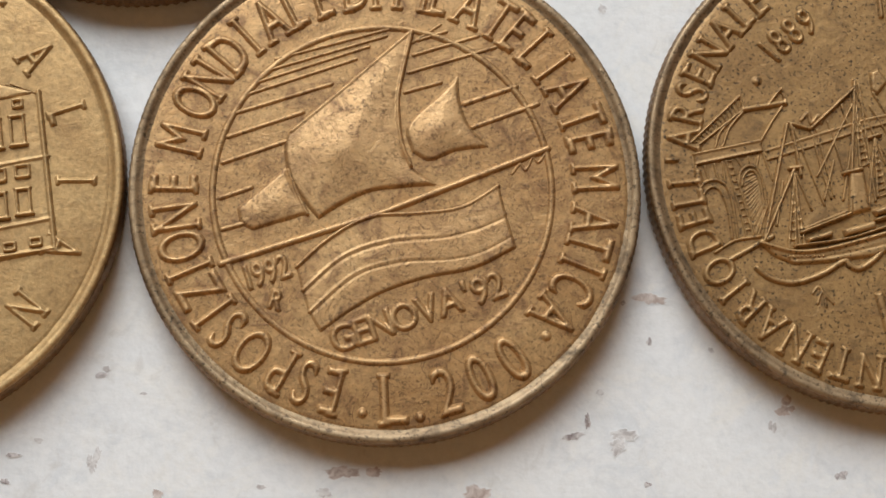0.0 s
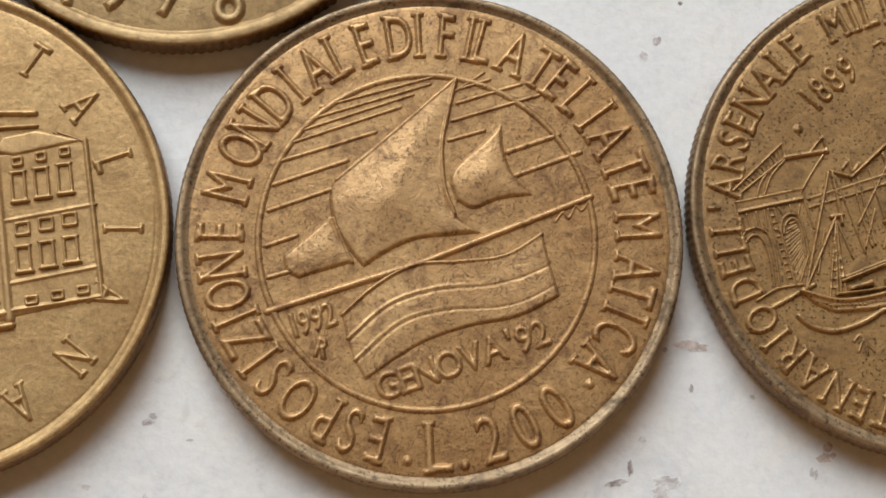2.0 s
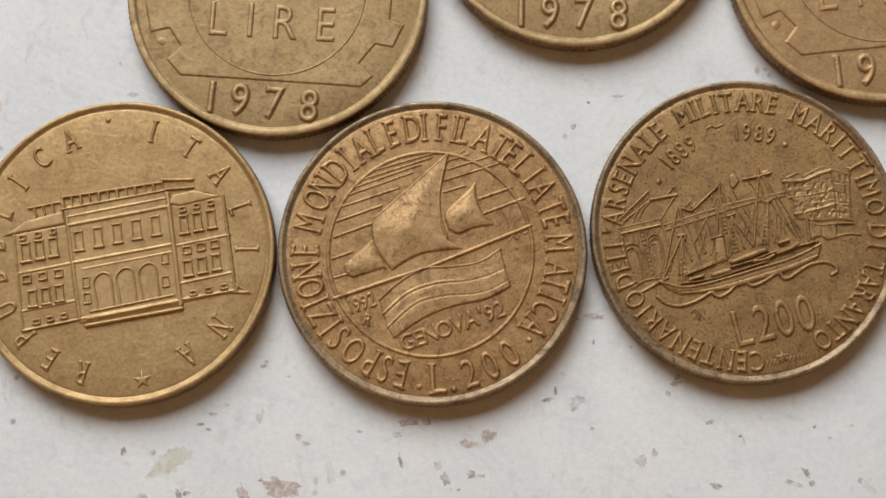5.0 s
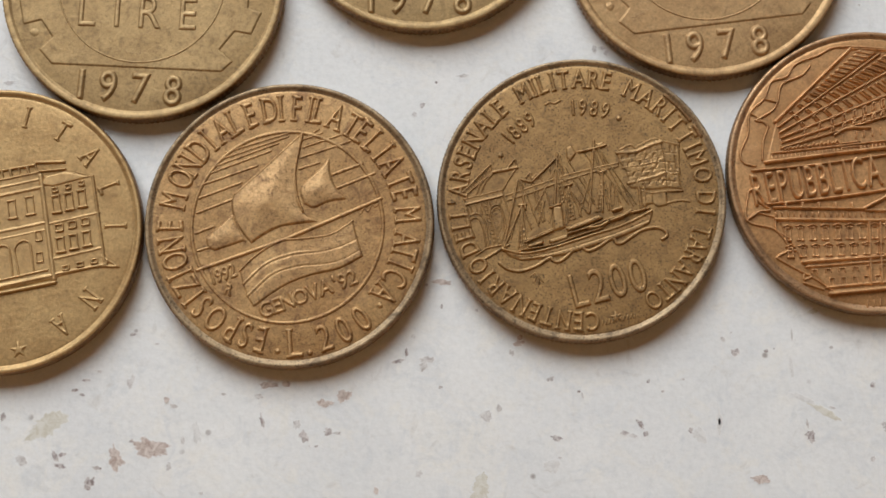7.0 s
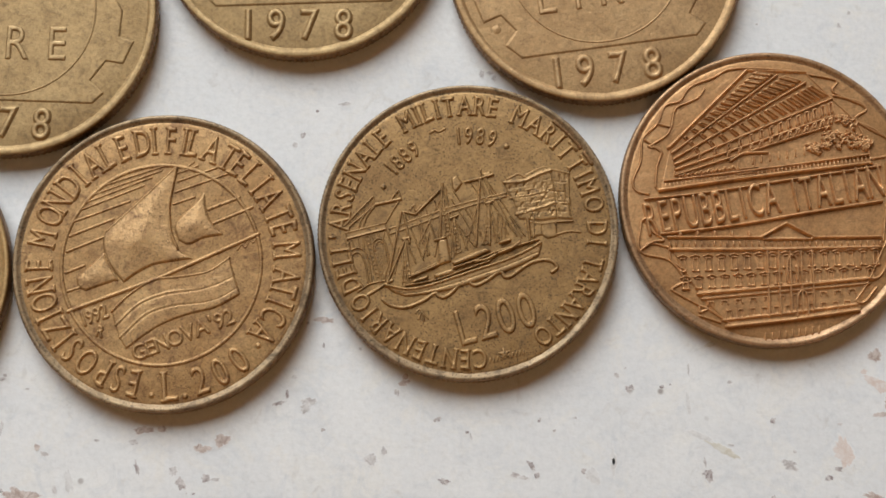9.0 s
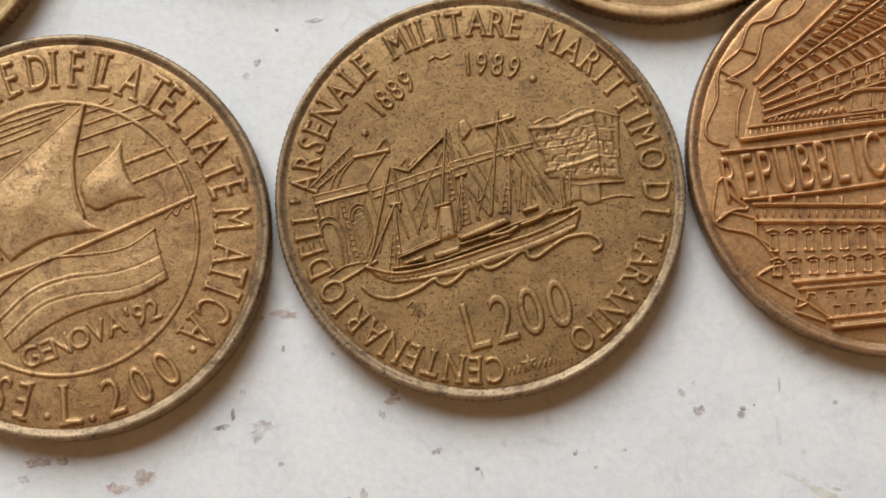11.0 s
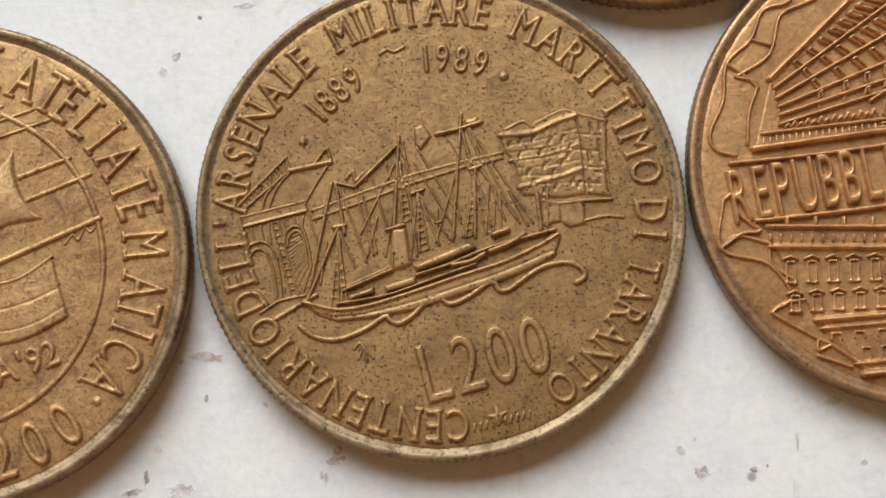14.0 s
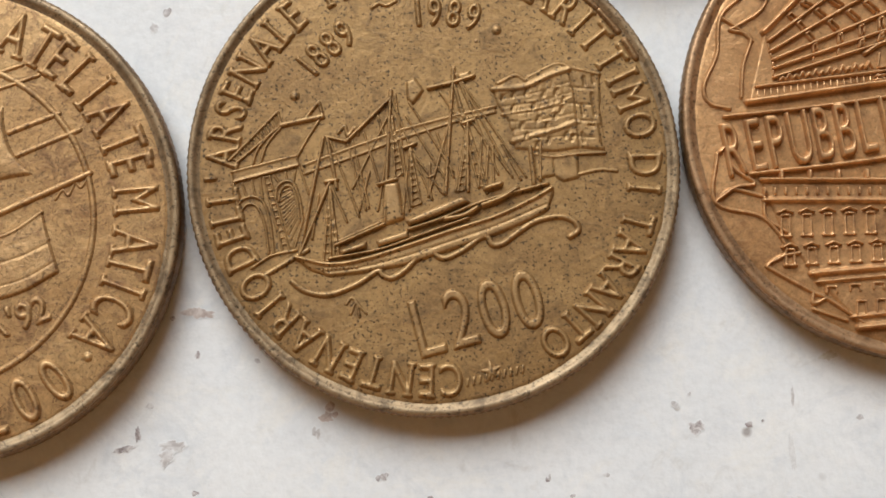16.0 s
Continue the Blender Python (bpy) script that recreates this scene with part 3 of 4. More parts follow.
for k in range(14):
    s = k / 13
    a, b = lerp((-8.27, 1.72), (-4.70, 2.77), s), lerp((-8.62, 1.14), (-4.47, 2.05), s)
    relief("roof_tile", [line([a, b], 0.1, 0.19, False)], YELLOW, palace)
    a, b = lerp((3.90, 4.51), (6.45, 4.87), s), lerp((3.64, 3.78), (7.71, 4.45), s)
    relief("roof_tile", [line([a, b], 0.1, 0.19, False)], YELLOW, palace)
relief("balustrade", [line([(-7.31, 3.27), (-4.67, 3.88), (-4.55, 3.50)], 0.22, 0.14, False), line([(-4.78, 4.17), (2.99, 5.52)], 0.22, 0.17, False), line([(-4.73, 3.21), (3.21, 4.84)], 0.26, 0.19, False),
                      line([(2.98, 5.71), (5.37, 5.78)], 0.3, 0.16, False), line([(3.11, 4.93), (5.49, 5.15)], 0.2, 0.16, False)], YELLOW, palace)
for k in range(12):
    a, b = lerp((-4.73, 4.08), (2.99, 5.47), k / 11), lerp((-4.63, 3.26), (3.22, 4.79), k / 11)
    relief("baluster", [line([a, b], 0.28 if k % 2 == 0 else 0.16, 0.17, False)], YELLOW, palace)
for k in range(4):
    a, b = lerp((-6.94, 3.38), (-4.81, 3.79), k / 3), lerp((-6.71, 2.70), (-4.63, 3.16), k / 3)
    relief("baluster", [line([a, b], 0.22, 0.14, False)], YELLOW, palace)
for k in range(5):
    window(*lerp((-3.25, 0.72), (2.68, 2.03), k / 4), 0.62, 1.45, 9, YELLOW, palace)
for k in range(3):
    for a, b, w, h in (((-7.34, -0.24), (-5.22, 0.21), 0.62, 1.4), ((-7.12, -2.34), (-4.68, -1.84), 0.62, 0.55), ((-6.60, -3.86), (-4.54, -3.41), 0.6, 1.2), ((-6.17, -5.66), (-4.07, -5.16), 0.5, 0.34),
                       ((4.86, 2.15), (6.98, 2.61), 0.6, 1.35), ((5.18, 0.14), (7.34, 0.65), 0.62, 0.55), ((5.34, -1.29), (7.50, -0.78), 0.6, 1.15), ((5.85, -3.23), (8.19, -2.68), 0.5, 0.34),
                       ((-7.65, 0.91), (-5.30, 1.46), 0.42, 0.36), ((4.71, 3.36), (6.88, 3.91), 0.42, 0.36)):
        window(*lerp(a, b, k / 2), w, h, 9, YELLOW, palace, h > 1)
for k in range(3):
    foot, head = lerp((-1.45, -4.60), (2.01, -3.80), k / 2), lerp((-1.93, -2.61), (1.53, -1.81), k / 2)
    foot2, head2 = lerp((-0.24, -4.30), (3.22, -3.50), k / 2), lerp((-0.57, -2.31), (2.89, -1.51), k / 2)
    relief("arch", [line([(head[0] + (head2[0] - head[0]) * (0.5 - 0.5 * math.cos(q)), head[1] + (head2[1] - head[1]) * (0.5 - 0.5 * math.cos(q)) + 0.72 * math.sin(q)) for q in np.linspace(0, math.pi, 9)], 0.26, 0.21, False)], YELLOW, palace)
    relief("column", [line([head, foot], 0.3, 0.19, False)], YELLOW, palace)
    relief("column", [line([head2, foot2], 0.3, 0.19, False)], YELLOW, palace)
for p, w in (([(-2.01, -4.80), (4.35, -3.39)], 0.3), ([(-2.26, -5.37), (4.75, -3.86)], 0.3), ([(-2.32, -5.89), (5.01, -4.42)], 0.36)):
    relief("step", [line(p, w, 0.2, False)], YELLOW, palace)
for x, y in ((-2.51, -2.52), (-2.34, -3.76), (3.51, -0.54), (3.64, -2.35)):
    window(x, y, 0.5, 0.8, 9, YELLOW, palace, False)

# the coin with the steamship
GAIN = 1.1
C = coin("dull brown speckled bronze coin with a steamship off a harbour", 23.50, -5.59, DULL, 0.0, 0.02, RIM, 0.06)
CL = 10.3
lettering([("CENTENARIO", arc_word("CENTENARIO", CL, 274, 213, 1.5, 0.74, serif=True)), ("DELL'ARSENALE", arc_word("DELL'ARSENALE", CL, 204, 131, 1.5, 0.74, serif=True)),
           ("MILITARE", arc_word("MILITARE", CL, 118, 77.5, 1.5, 0.74, serif=True)), ("MARITTIMO", arc_word("MARITTIMO", CL, 65, 11, 1.5, 0.74, serif=True)),
           ("DI", arc_word("DI", CL, 0, -6.5, 1.5, 0.74, serif=True)), ("TARANTO", arc_word("TARANTO", CL, -16, -56, 1.5, 0.74, serif=True)),
           ("1889", arc_word("1889", 8.0, 139.5, 122, 1.3, 0.72)), ("1989", arc_word("1989", 7.8, 94.5, 74.5, 1.3, 0.72)),
           ("L200", row_word("L200", (-0.37, -7.70), (4.46, -6.48), 2.75, 0.74))], DULL, C, 0.16, 0.14, 0.045)
relief("tilde", [line([(-2.88, 8.07), (-2.54, 8.29), (-2.16, 8.18), (-1.71, 8.40)], 0.22, 0.10)], DULL, C)
dot(-6.70, 3.72, 0.22, 0.12, DULL, C)
dot(3.23, 6.84, 0.22, 0.12, DULL, C)
dot(2.22, 6.30, 0.1, 0.03, EDGE, C, "corrosion_spot")
star(2.67, -9.90, 0.52, 12, DULL, C)
bars((1.50, -10.41), (4.15, -9.82), 10, 0.3, DULL, C)
relief("mint_mark", [line([(-4.27, -6.56), (-4.00, -6.24), (-3.68, -6.57), (-3.31, -7.01)], 0.16, 0.08), line([(-4.06, -7.05), (-3.79, -6.41), (-3.63, -7.17)], 0.16, 0.08)], DULL, C)
ship = relief("steamship", [fill(outline((-6.77, -4.22), (-5.11, -4.60), (-3.49, -4.41), (-1.32, -3.78), (0.86, -3.07), (3.06, -2.39), (4.67, -1.72), (5.43, -0.95), (5.86, -1.23), (5.58, -2.12), (4.75, -2.60), (3.04, -3.30), (0.84, -4.01), (-1.34, -4.71), (-3.50, -5.06), (-5.06, -5.20), (-6.02, -4.86)), 0.16, 0.16, 0.08),
                            line([(-6.72, -4.22), (-5.11, -4.60), (-3.49, -4.41), (-1.32, -3.78), (0.86, -3.07), (3.06, -2.39), (4.78, -1.61), (5.73, -1.07)], 0.26, 0.3),
                            line([(-5.92, -4.78), (-5.06, -4.98), (-3.50, -4.79), (-1.33, -4.28), (0.85, -3.59), (3.05, -2.86), (5.54, -1.84)], 0.12, -0.03)], DULL, C, "long steamship hull")
relief("deckhouse", [fill(outline((-4.51, -3.93), (-3.26, -3.51), (-3.27, -3.84), (-4.46, -4.18)), 0.32, 0.1)], DULL, ship, "flat bright deck boat")
relief("deckhouse", [fill(outline((-2.78, -3.49), (-1.25, -3.02), (-1.20, -3.40), (-2.67, -3.82)), 0.32, 0.1)], DULL, ship)
relief("deckhouse", [fill(outline((-1.35, -2.52), (0.07, -1.93), (1.39, -1.40), (1.77, -1.68), (0.34, -2.27), (-1.17, -2.80)), 0.32, 0.14)], DULL, ship)
relief("lifeboat", [line([(0.55, -2.49), (1.43, -2.34), (2.14, -1.96)], 0.3, 0.32)], DULL, ship)
relief("lifeboat", [line([(2.37, -1.85), (3.36, -1.48), (4.08, -1.04)], 0.3, 0.32)], DULL, ship)
relief("lifeboat", [line([(2.55, -1.03), (3.27, -0.81)], 0.3, 0.3)], DULL, ship)
relief("bulwark", [line([(-4.78, -3.68), (-2.38, -2.67)], 0.2, 0.26, False), line([(-1.20, -2.96), (0.33, -2.49), (2.20, -1.74), (3.91, -1.26), (5.57, -0.84)], 0.18, 0.3),
                   line([(-5.11, -4.33), (-2.67, -3.93), (-0.77, -3.30), (1.70, -2.45)], 0.14, 0.32)], DULL, ship)
relief("funnel", [fill(outline((-2.43, -0.69), (-1.70, -0.64), (-1.40, -2.47), (-2.33, -2.73)), 0.2, 0.2, 0.1), line([(-2.63, -0.74), (-1.91, -0.53)], 0.24, 0.28, False)], DULL, ship)
for k in range(9):
    dot(*lerp((-5.38, -4.87), (-3.76, -4.78), k / 8), 0.1, 0.28, DULL, ship, "porthole")
relief("wave", [line([(-6.86, -5.42), (-6.19, -5.89), (-5.12, -6.06), (-3.78, -5.60), (-2.74, -4.96), (-2.48, -5.18), (-1.99, -5.30), (-1.28, -4.82), (-0.57, -4.07), (-0.08, -3.97), (0.19, -4.30), (0.62, -4.38), (1.44, -3.99), (2.21, -3.45), (2.60, -3.40), (2.81, -3.76), (3.30, -3.74), (3.99, -3.25), (4.96, -2.66), (6.07, -2.45), (6.77, -2.69), (7.00, -3.13), (6.58, -3.45)], 0.34, 0.16)],
       DULL, C, "curling wave line under the ship")
for p in [[(-5.32, 1.59), (-6.53, -4.17)], [(-4.17, 1.43), (-2.01, 3.53)], [(-2.00, 3.90), (-2.38, -2.59)], [(1.09, 4.96), (0.60, -1.26)], [(-5.01, -0.57), (-6.50, -4.11)], [(5.25, 1.14), (5.21, -0.65)], [(1.73, 2.25), (1.69, -1.14)], [(-5.13, 1.64), (-4.68, -0.91)]]:
    relief("mast", [line(p, 0.2, 0.2, False)], DULL, ship)
for p in [[(-4.99, 1.44), (-3.60, -2.30)], [(-5.26, 1.70), (-4.17, 1.43)], [(-5.01, -0.63), (-4.20, -2.56)], [(-1.79, 3.70), (-1.15, -2.06)], [(-1.91, 2.64), (-2.70, -2.04)], [(-3.90, 1.42), (-3.11, -1.89)], [(-4.17, 1.43), (-3.59, -0.93), (-3.27, -1.97)], [(1.49, 4.40), (2.26, 1.74)], [(1.72, 2.14), (1.09, -1.16)], [(1.72, 2.03), (2.62, -1.29)], [(1.49, 4.26), (4.54, -0.50)], [(1.35, 4.40), (3.86, -0.49)], [(1.73, 2.58), (3.72, -0.27)], [(1.19, 4.68), (3.18, -0.34)], [(0.41, 3.77), (1.72, 1.75)], [(-1.13, 3.33), (1.00, -0.17)], [(-1.28, 2.63), (0.72, -0.72)], [(-1.11, 1.10), (-1.48, -2.19)], [(-1.11, 1.10), (-0.05, -1.53)], [(-1.11, 0.97), (0.49, -1.26)], [(-0.14, 0.26), (-0.16, -1.31)], [(2.72, 1.18), (2.57, -0.88)], [(2.93, 1.12), (2.95, -1.02)], [(-1.96, 3.48), (-0.63, -0.14)], [(-2.02, 2.92), (-3.92, -0.92)], [(-2.65, 2.65), (-2.36, 1.68)], [(0.94, 2.60), (-0.24, -1.39)], [(2.40, 1.46), (2.21, -1.01)], [(-3.09, -0.11), (-3.60, -2.02)], [(0.21, 1.78), (1.00, -0.44)], [(3.35, 1.17), (4.26, -0.63)], [(-5.56, -1.17), (-5.90, -3.36)], [(-3.34, 1.83), (-2.60, -0.67)]]:
    relief("rigging", [line(p, 0.125, 0.15, False)], DULL, ship)
# shrouds with their ratlines
for top, left, right in [[(-5.01, -0.63), (-5.36, -4.45), (-5.01, -4.41)], [(-5.01, -0.63), (-4.82, -4.35), (-4.60, -4.27)], [(-1.11, 1.08), (-1.04, -1.84), (-0.60, -1.68)], [(1.75, 2.08), (1.20, -1.16), (1.53, -1.06)], [(1.08, 4.26), (2.21, -0.96), (2.62, -0.85)], [(-1.97, 2.64), (-1.84, -0.40), (-1.45, -0.24)]]:
    rungs = [line([lerp(top, left, k / 9), lerp(top, right, k / 9)], 0.1, 0.11, False) for k in range(2, 10)]
    relief("shroud", [line([top, left], 0.12, 0.16, False), line([top, right], 0.12, 0.16, False), *rungs], DULL, ship)
for p, w in [([(-5.22, -0.57), (-4.68, -0.47)], 0.26), ([(-2.50, -0.67), (-1.78, -0.49)], 0.24), ([(1.48, 2.20), (2.03, 2.36)], 0.26), ([(-1.44, 1.03), (-0.83, 1.24)], 0.2), ([(-0.16, 3.98), (1.08, 4.26), (2.07, 4.56)], 0.24), ([(-5.13, 1.64), (-4.17, 1.40)], 0.18), ([(-4.59, -3.48), (-2.52, -2.59)], 0.2), ([(-0.20, -0.43), (0.07, -0.35)], 0.16)]:
    relief("yard", [line(p, w, 0.2, False)], DULL, ship)
relief("swing_bridge", [fill(outline(*[(-6.31, 0.27), (-3.90, 1.12), (-1.43, 1.97), (1.05, 2.59), (3.11, 3.03), (3.10, 2.73), (1.04, 2.26), (-1.43, 1.52), (-3.90, 0.62), (-6.26, -0.17)]), 0.07, 0.12), line([(-6.31, 0.27), (-3.90, 1.12), (-1.43, 1.97), (1.05, 2.59), (3.11, 3.03)], 0.16, 0.13, False), line([(-6.26, -0.17), (-3.90, 0.62), (-1.43, 1.52), (1.04, 2.26), (3.10, 2.73)], 0.12, 0.1, False)], DULL, C, "long girder of a bridge behind the ship")
relief("pennant", [fill(outline((-1.23, 4.31), (-0.84, 4.51), (-0.38, 3.88), (-0.92, 3.18), (-1.19, 3.44)), 0.16, 0.14)], DULL, ship)
relief("pennant", [fill(outline((1.26, 4.66), (1.87, 4.82), (1.92, 4.43), (1.36, 4.20)), 0.14, 0.12)], DULL, ship)
crane = relief("dock_gate", [line([(-9.98, 0.50), (-7.56, 2.93)], 0.17, 0.15, False), line([(-9.71, 0.33), (-7.37, 2.28)], 0.15, 0.14, False), line([(-7.37, 2.28), (-5.39, 2.67)], 0.3, 0.16, False), line([(-6.14, 2.65), (-5.53, 3.40), (-5.31, 2.61)], 0.17, 0.17, False), line([(-7.56, 2.93), (-7.35, 2.28)], 0.14, 0.13, False)], DULL, C, "dock gate with a raised jib and two arches")
for k in range(15):
    relief("rung", [line([lerp((-9.93, 0.52), (-7.56, 2.90), k / 14), lerp((-9.65, 0.35), (-7.37, 2.31), k / 14)], 0.11, 0.12, False)], DULL, crane)
relief("beam", [fill(outline(*[(-9.79, -0.00), (-6.58, 0.77), (-6.51, 0.28), (-9.71, -0.50)]), 0.09, 0.12), line([(-9.79, -0.00), (-6.58, 0.77)], 0.14, 0.16, False), line([(-9.71, -0.50), (-6.51, 0.28)], 0.14, 0.16, False)], DULL, crane)
for k in range(5):
    relief("joint", [line([lerp((-9.65, 0.02), (-6.64, 0.75), k / 4), lerp((-9.57, -0.45), (-6.56, 0.28), k / 4)], 0.1, 0.14, False)], DULL, crane)
for p in [[(-7.40, 2.17), (-8.06, 1.35), (-8.42, 0.39)], [(-7.73, 2.04), (-8.50, 1.14), (-8.78, 0.31)], [(-5.53, 2.48), (-6.09, 1.60), (-6.59, 0.72)], [(-9.71, -0.56), (-9.60, -1.25), (-9.46, -1.94)], [(-9.55, -1.72), (-9.24, -1.34), (-8.70, -1.23), (-8.23, -1.57), (-7.94, -2.51), (-7.75, -4.04)], [(-9.41, -2.05), (-9.05, -1.61), (-8.56, -1.73), (-8.18, -2.67), (-8.00, -4.04)], [(-7.66, -1.41), (-7.58, -0.81), (-7.19, -0.49), (-6.76, -0.66), (-6.49, -1.43), (-6.33, -2.53)], [(-7.50, -1.47), (-7.41, -0.98), (-7.11, -0.71), (-6.81, -0.88), (-6.60, -1.57), (-6.49, -2.53)], [(-8.84, -4.73), (-8.16, -4.28), (-7.75, -4.09), (-6.66, -3.89)]]:
    relief("arch_line", [line(p, 0.15, 0.13)], DULL, crane)
for p in [[(-8.26, -0.25), (-7.29, -4.05)], [(-7.96, -0.20), (-6.99, -3.94)], [(-6.33, -2.39), (-6.77, -3.84)], [(-9.30, -0.56), (-9.05, -1.28)], [(-8.83, -0.43), (-8.64, -1.21)], [(-8.42, -0.33), (-8.29, -1.40)], [(-7.74, -0.17), (-7.41, -0.70)], [(-7.19, -0.04), (-7.08, -0.49)], [(-6.70, 0.00), (-6.81, -0.60)], [(-6.51, 0.22), (-6.05, -1.16)]]:
    relief("pier_line", [line(p, 0.12, 0.11, False)], DULL, crane)
for k in range(12):
    relief("quoin", [line([lerp((-8.23, -0.30), (-7.31, -3.94), k / 11), lerp((-7.93, -0.25), (-7.02, -3.89), k / 11)], 0.1, 0.1, False)], DULL, crane)
for k in range(8):
    relief("lattice", [line([lerp((-7.58, -1.14), (-6.93, -3.75), k / 7), lerp((-6.70, -0.74), (-6.38, -2.39), k / 7)], 0.085, 0.08, False)], DULL, crane)
    relief("lattice", [line([lerp((-6.65, -0.88), (-6.38, -2.53), k / 7), lerp((-7.58, -1.42), (-6.88, -3.78), k / 7)], 0.085, 0.08, False)], DULL, crane)
relief("bowsprit", [line([(-8.17, -5.07), (-7.26, -4.54), (-6.12, -3.88)], 0.3, 0.13, False)], DULL, ship)
relief("mooring", [line([(-4.61, 1.84), (-4.28, 2.18), (-4.12, 1.67), (-3.79, 2.11), (-3.63, 1.72)], 0.2, 0.1)], DULL, ship)
random.seed(4)
CUTS = []
CASTLE_L, CASTLE_R = [(3.13, 3.72), (4.03, 1.11)], [(6.68, 4.67), (7.11, 1.06)]
for j in range(1, 7):
    a, b = lerp(CASTLE_L[0], CASTLE_L[1], j / 7), lerp(CASTLE_R[0], CASTLE_R[1], j / 7)
    m = lerp(a, b, 0.5)
    CUTS.append(line([a, (m[0], m[1] - 0.12), b], 0.1, -0.022))
    for k in range(8):
        p = lerp(a, b, (k + random.uniform(0.2, 0.9)) / 8.5)
        if random.random() < 0.55:
            CUTS.append(line([p, (p[0] + 0.04, p[1] + 0.36)], 0.1, -0.02, False))
# embrasures: a sunk slot under a short raised lintel
for x, y in [(3.48, 3.44), (4.00, 3.57), (4.63, 3.70), (5.48, 3.58), (6.08, 3.68), (6.43, 3.28), (4.95, 3.00), (3.96, 2.91), (6.03, 2.48), (5.18, 2.36), (4.38, 2.04), (3.88, 1.69), (6.31, 2.81), (5.67, 1.27), (5.12, 1.09), (6.52, 1.54), (6.82, 1.37), (4.59, 1.54), (5.58, 2.02)]:
    CUTS.append(line([(x - 0.05, y - 0.12), (x + 0.04, y + 0.1)], 0.17, -0.07, False))
LINTELS = [line([(x - 0.2, y + 0.2), (x + 0.2, y + 0.26)], 0.12, 0.12, False) for x, y in [(3.48, 3.44), (4.63, 3.70), (6.08, 3.68), (4.95, 3.00), (6.03, 2.48), (4.38, 2.04), (6.31, 2.81), (5.12, 1.09), (6.82, 1.37), (5.58, 2.02)]]
for p in [[(7.44, 4.38), (7.48, 3.99)], [(7.87, 4.43), (7.92, 4.09)], [(7.82, 3.54), (7.96, 2.48)], [(8.27, 2.98), (8.32, 2.53)], [(7.32, 2.96), (7.36, 2.52)], [(8.14, 1.98), (8.28, 1.04)], [(7.31, 1.61), (7.36, 1.17)], [(7.65, 1.99), (7.87, 1.93)]]:
    CUTS.append(line(p, 0.18, -0.08, False))
for y in (3.9, 3.1, 2.3, 1.5):
    CUTS.append(line([(6.75, y), (7.85, y - 0.12)], 0.11, -0.04, False))
castle = relief("castle", [fill(outline(*[(2.99, 3.81), (3.33, 4.14), (4.10, 4.54), (4.59, 4.26), (4.70, 4.53), (6.03, 5.13), (6.71, 4.86), (8.21, 4.53), (8.23, 2.48), (8.38, 0.76), (7.16, 0.89), (5.93, 0.72), (4.03, 0.89), (3.73, 2.27), (3.20, 3.11)]), 0.09, 0.16),
                           line([(2.99, 3.87), (4.50, 3.95), (5.74, 4.49), (6.74, 4.81)], 0.34, 0.17), line([(3.22, 4.14), (4.10, 4.54), (4.59, 4.26)], 0.22, 0.15), line([(4.70, 4.42), (6.03, 5.07), (6.74, 4.92)], 0.16, 0.12),
                           line([(3.90, 1.27), (5.68, 1.72), (7.11, 2.19)], 0.34, 0.15), line([(3.41, 2.58), (5.44, 2.91), (6.87, 3.39)], 0.14, 0.12), line([(6.74, 4.89), (8.21, 4.53)], 0.2, 0.14, False), *LINTELS, *CUTS,
                           line([(6.76, 4.67), (7.00, 3.33), (7.16, 0.98)], 0.16, -0.07)], DULL, C, "round stone castle with courses of blocks")
relief("flag", [fill(outline((4.96, 0.62), (5.89, 0.49), (6.45, 0.66), (7.05, 0.59), (7.09, -0.58), (6.34, -0.77), (5.86, -0.48), (5.03, -0.61)), 0.11, 0.16), line([(5.89, 0.49), (5.94, -0.51)], 0.14, -0.05),
                line([(5.01, 0.62), (5.89, 0.47), (7.05, 0.59), (8.38, 0.63)], 0.18, 0.16)], DULL, ship, "rippling stern flag")
relief("shore", [line([(7.07, -0.41), (8.07, -0.20), (8.95, -0.27)], 0.2, 0.09)], DULL, C)
relief("gaff", [line([(4.75, 0.96), (4.91, -0.83)], 0.24, 0.19, False)], DULL, ship)

for first, last in ((36, 43), (44, 51), (28, 33)):
    a = np.radians(np.linspace(first, last, 6))
    relief("grime", [line(list(zip(11.33 * np.cos(a), 11.33 * np.sin(a))), 0.34, 0.13)], EDGE, C, "dark crust of dirt along the rim")

# the coin with the ribbon
GAIN = 1.9
D = coin("reddish bronze coin with two buildings and a lettered ribbon", 47.71, -3.34, COPPER, 0.0, 0.0, COPPER_RIM)
D_UP = [(-7.91, 4.24), (-1.41, 10.51), (3.37, 10.26), (5.37, 8.01), (7.35, 5.78), (8.14, 3.31), (-8.81, 0.71)]
upper = relief("long_facade", [fill(outline(*D_UP), 0.06, 0.14), line([(-7.96, 4.20), (-1.41, 10.51)], 0.3, 0.21, False), line([(-1.41, 10.51), (3.37, 10.26)], 0.2, 0.18, False),
                               line([(3.37, 10.21), (5.37, 8.01), (7.35, 5.78), (8.14, 3.40)], 0.14, 0.13)], COPPER, D, "long facade in steep perspective")
EDGE_L, EDGE_M = [(-7.87, 4.10), (-7.75, 3.73), (-7.68, 3.22), (-7.56, 2.80), (-7.54, 2.38), (-7.56, 1.92)], [(-1.19, 10.41), (1.06, 10.08), (3.33, 9.41), (5.37, 8.01), (5.37, 6.56), (5.15, 5.78)]
for a, b in zip(EDGE_L[1:], EDGE_M[1:]):
    relief("cornice", [line([a, b], 0.2, 0.21, False)], COPPER, upper)
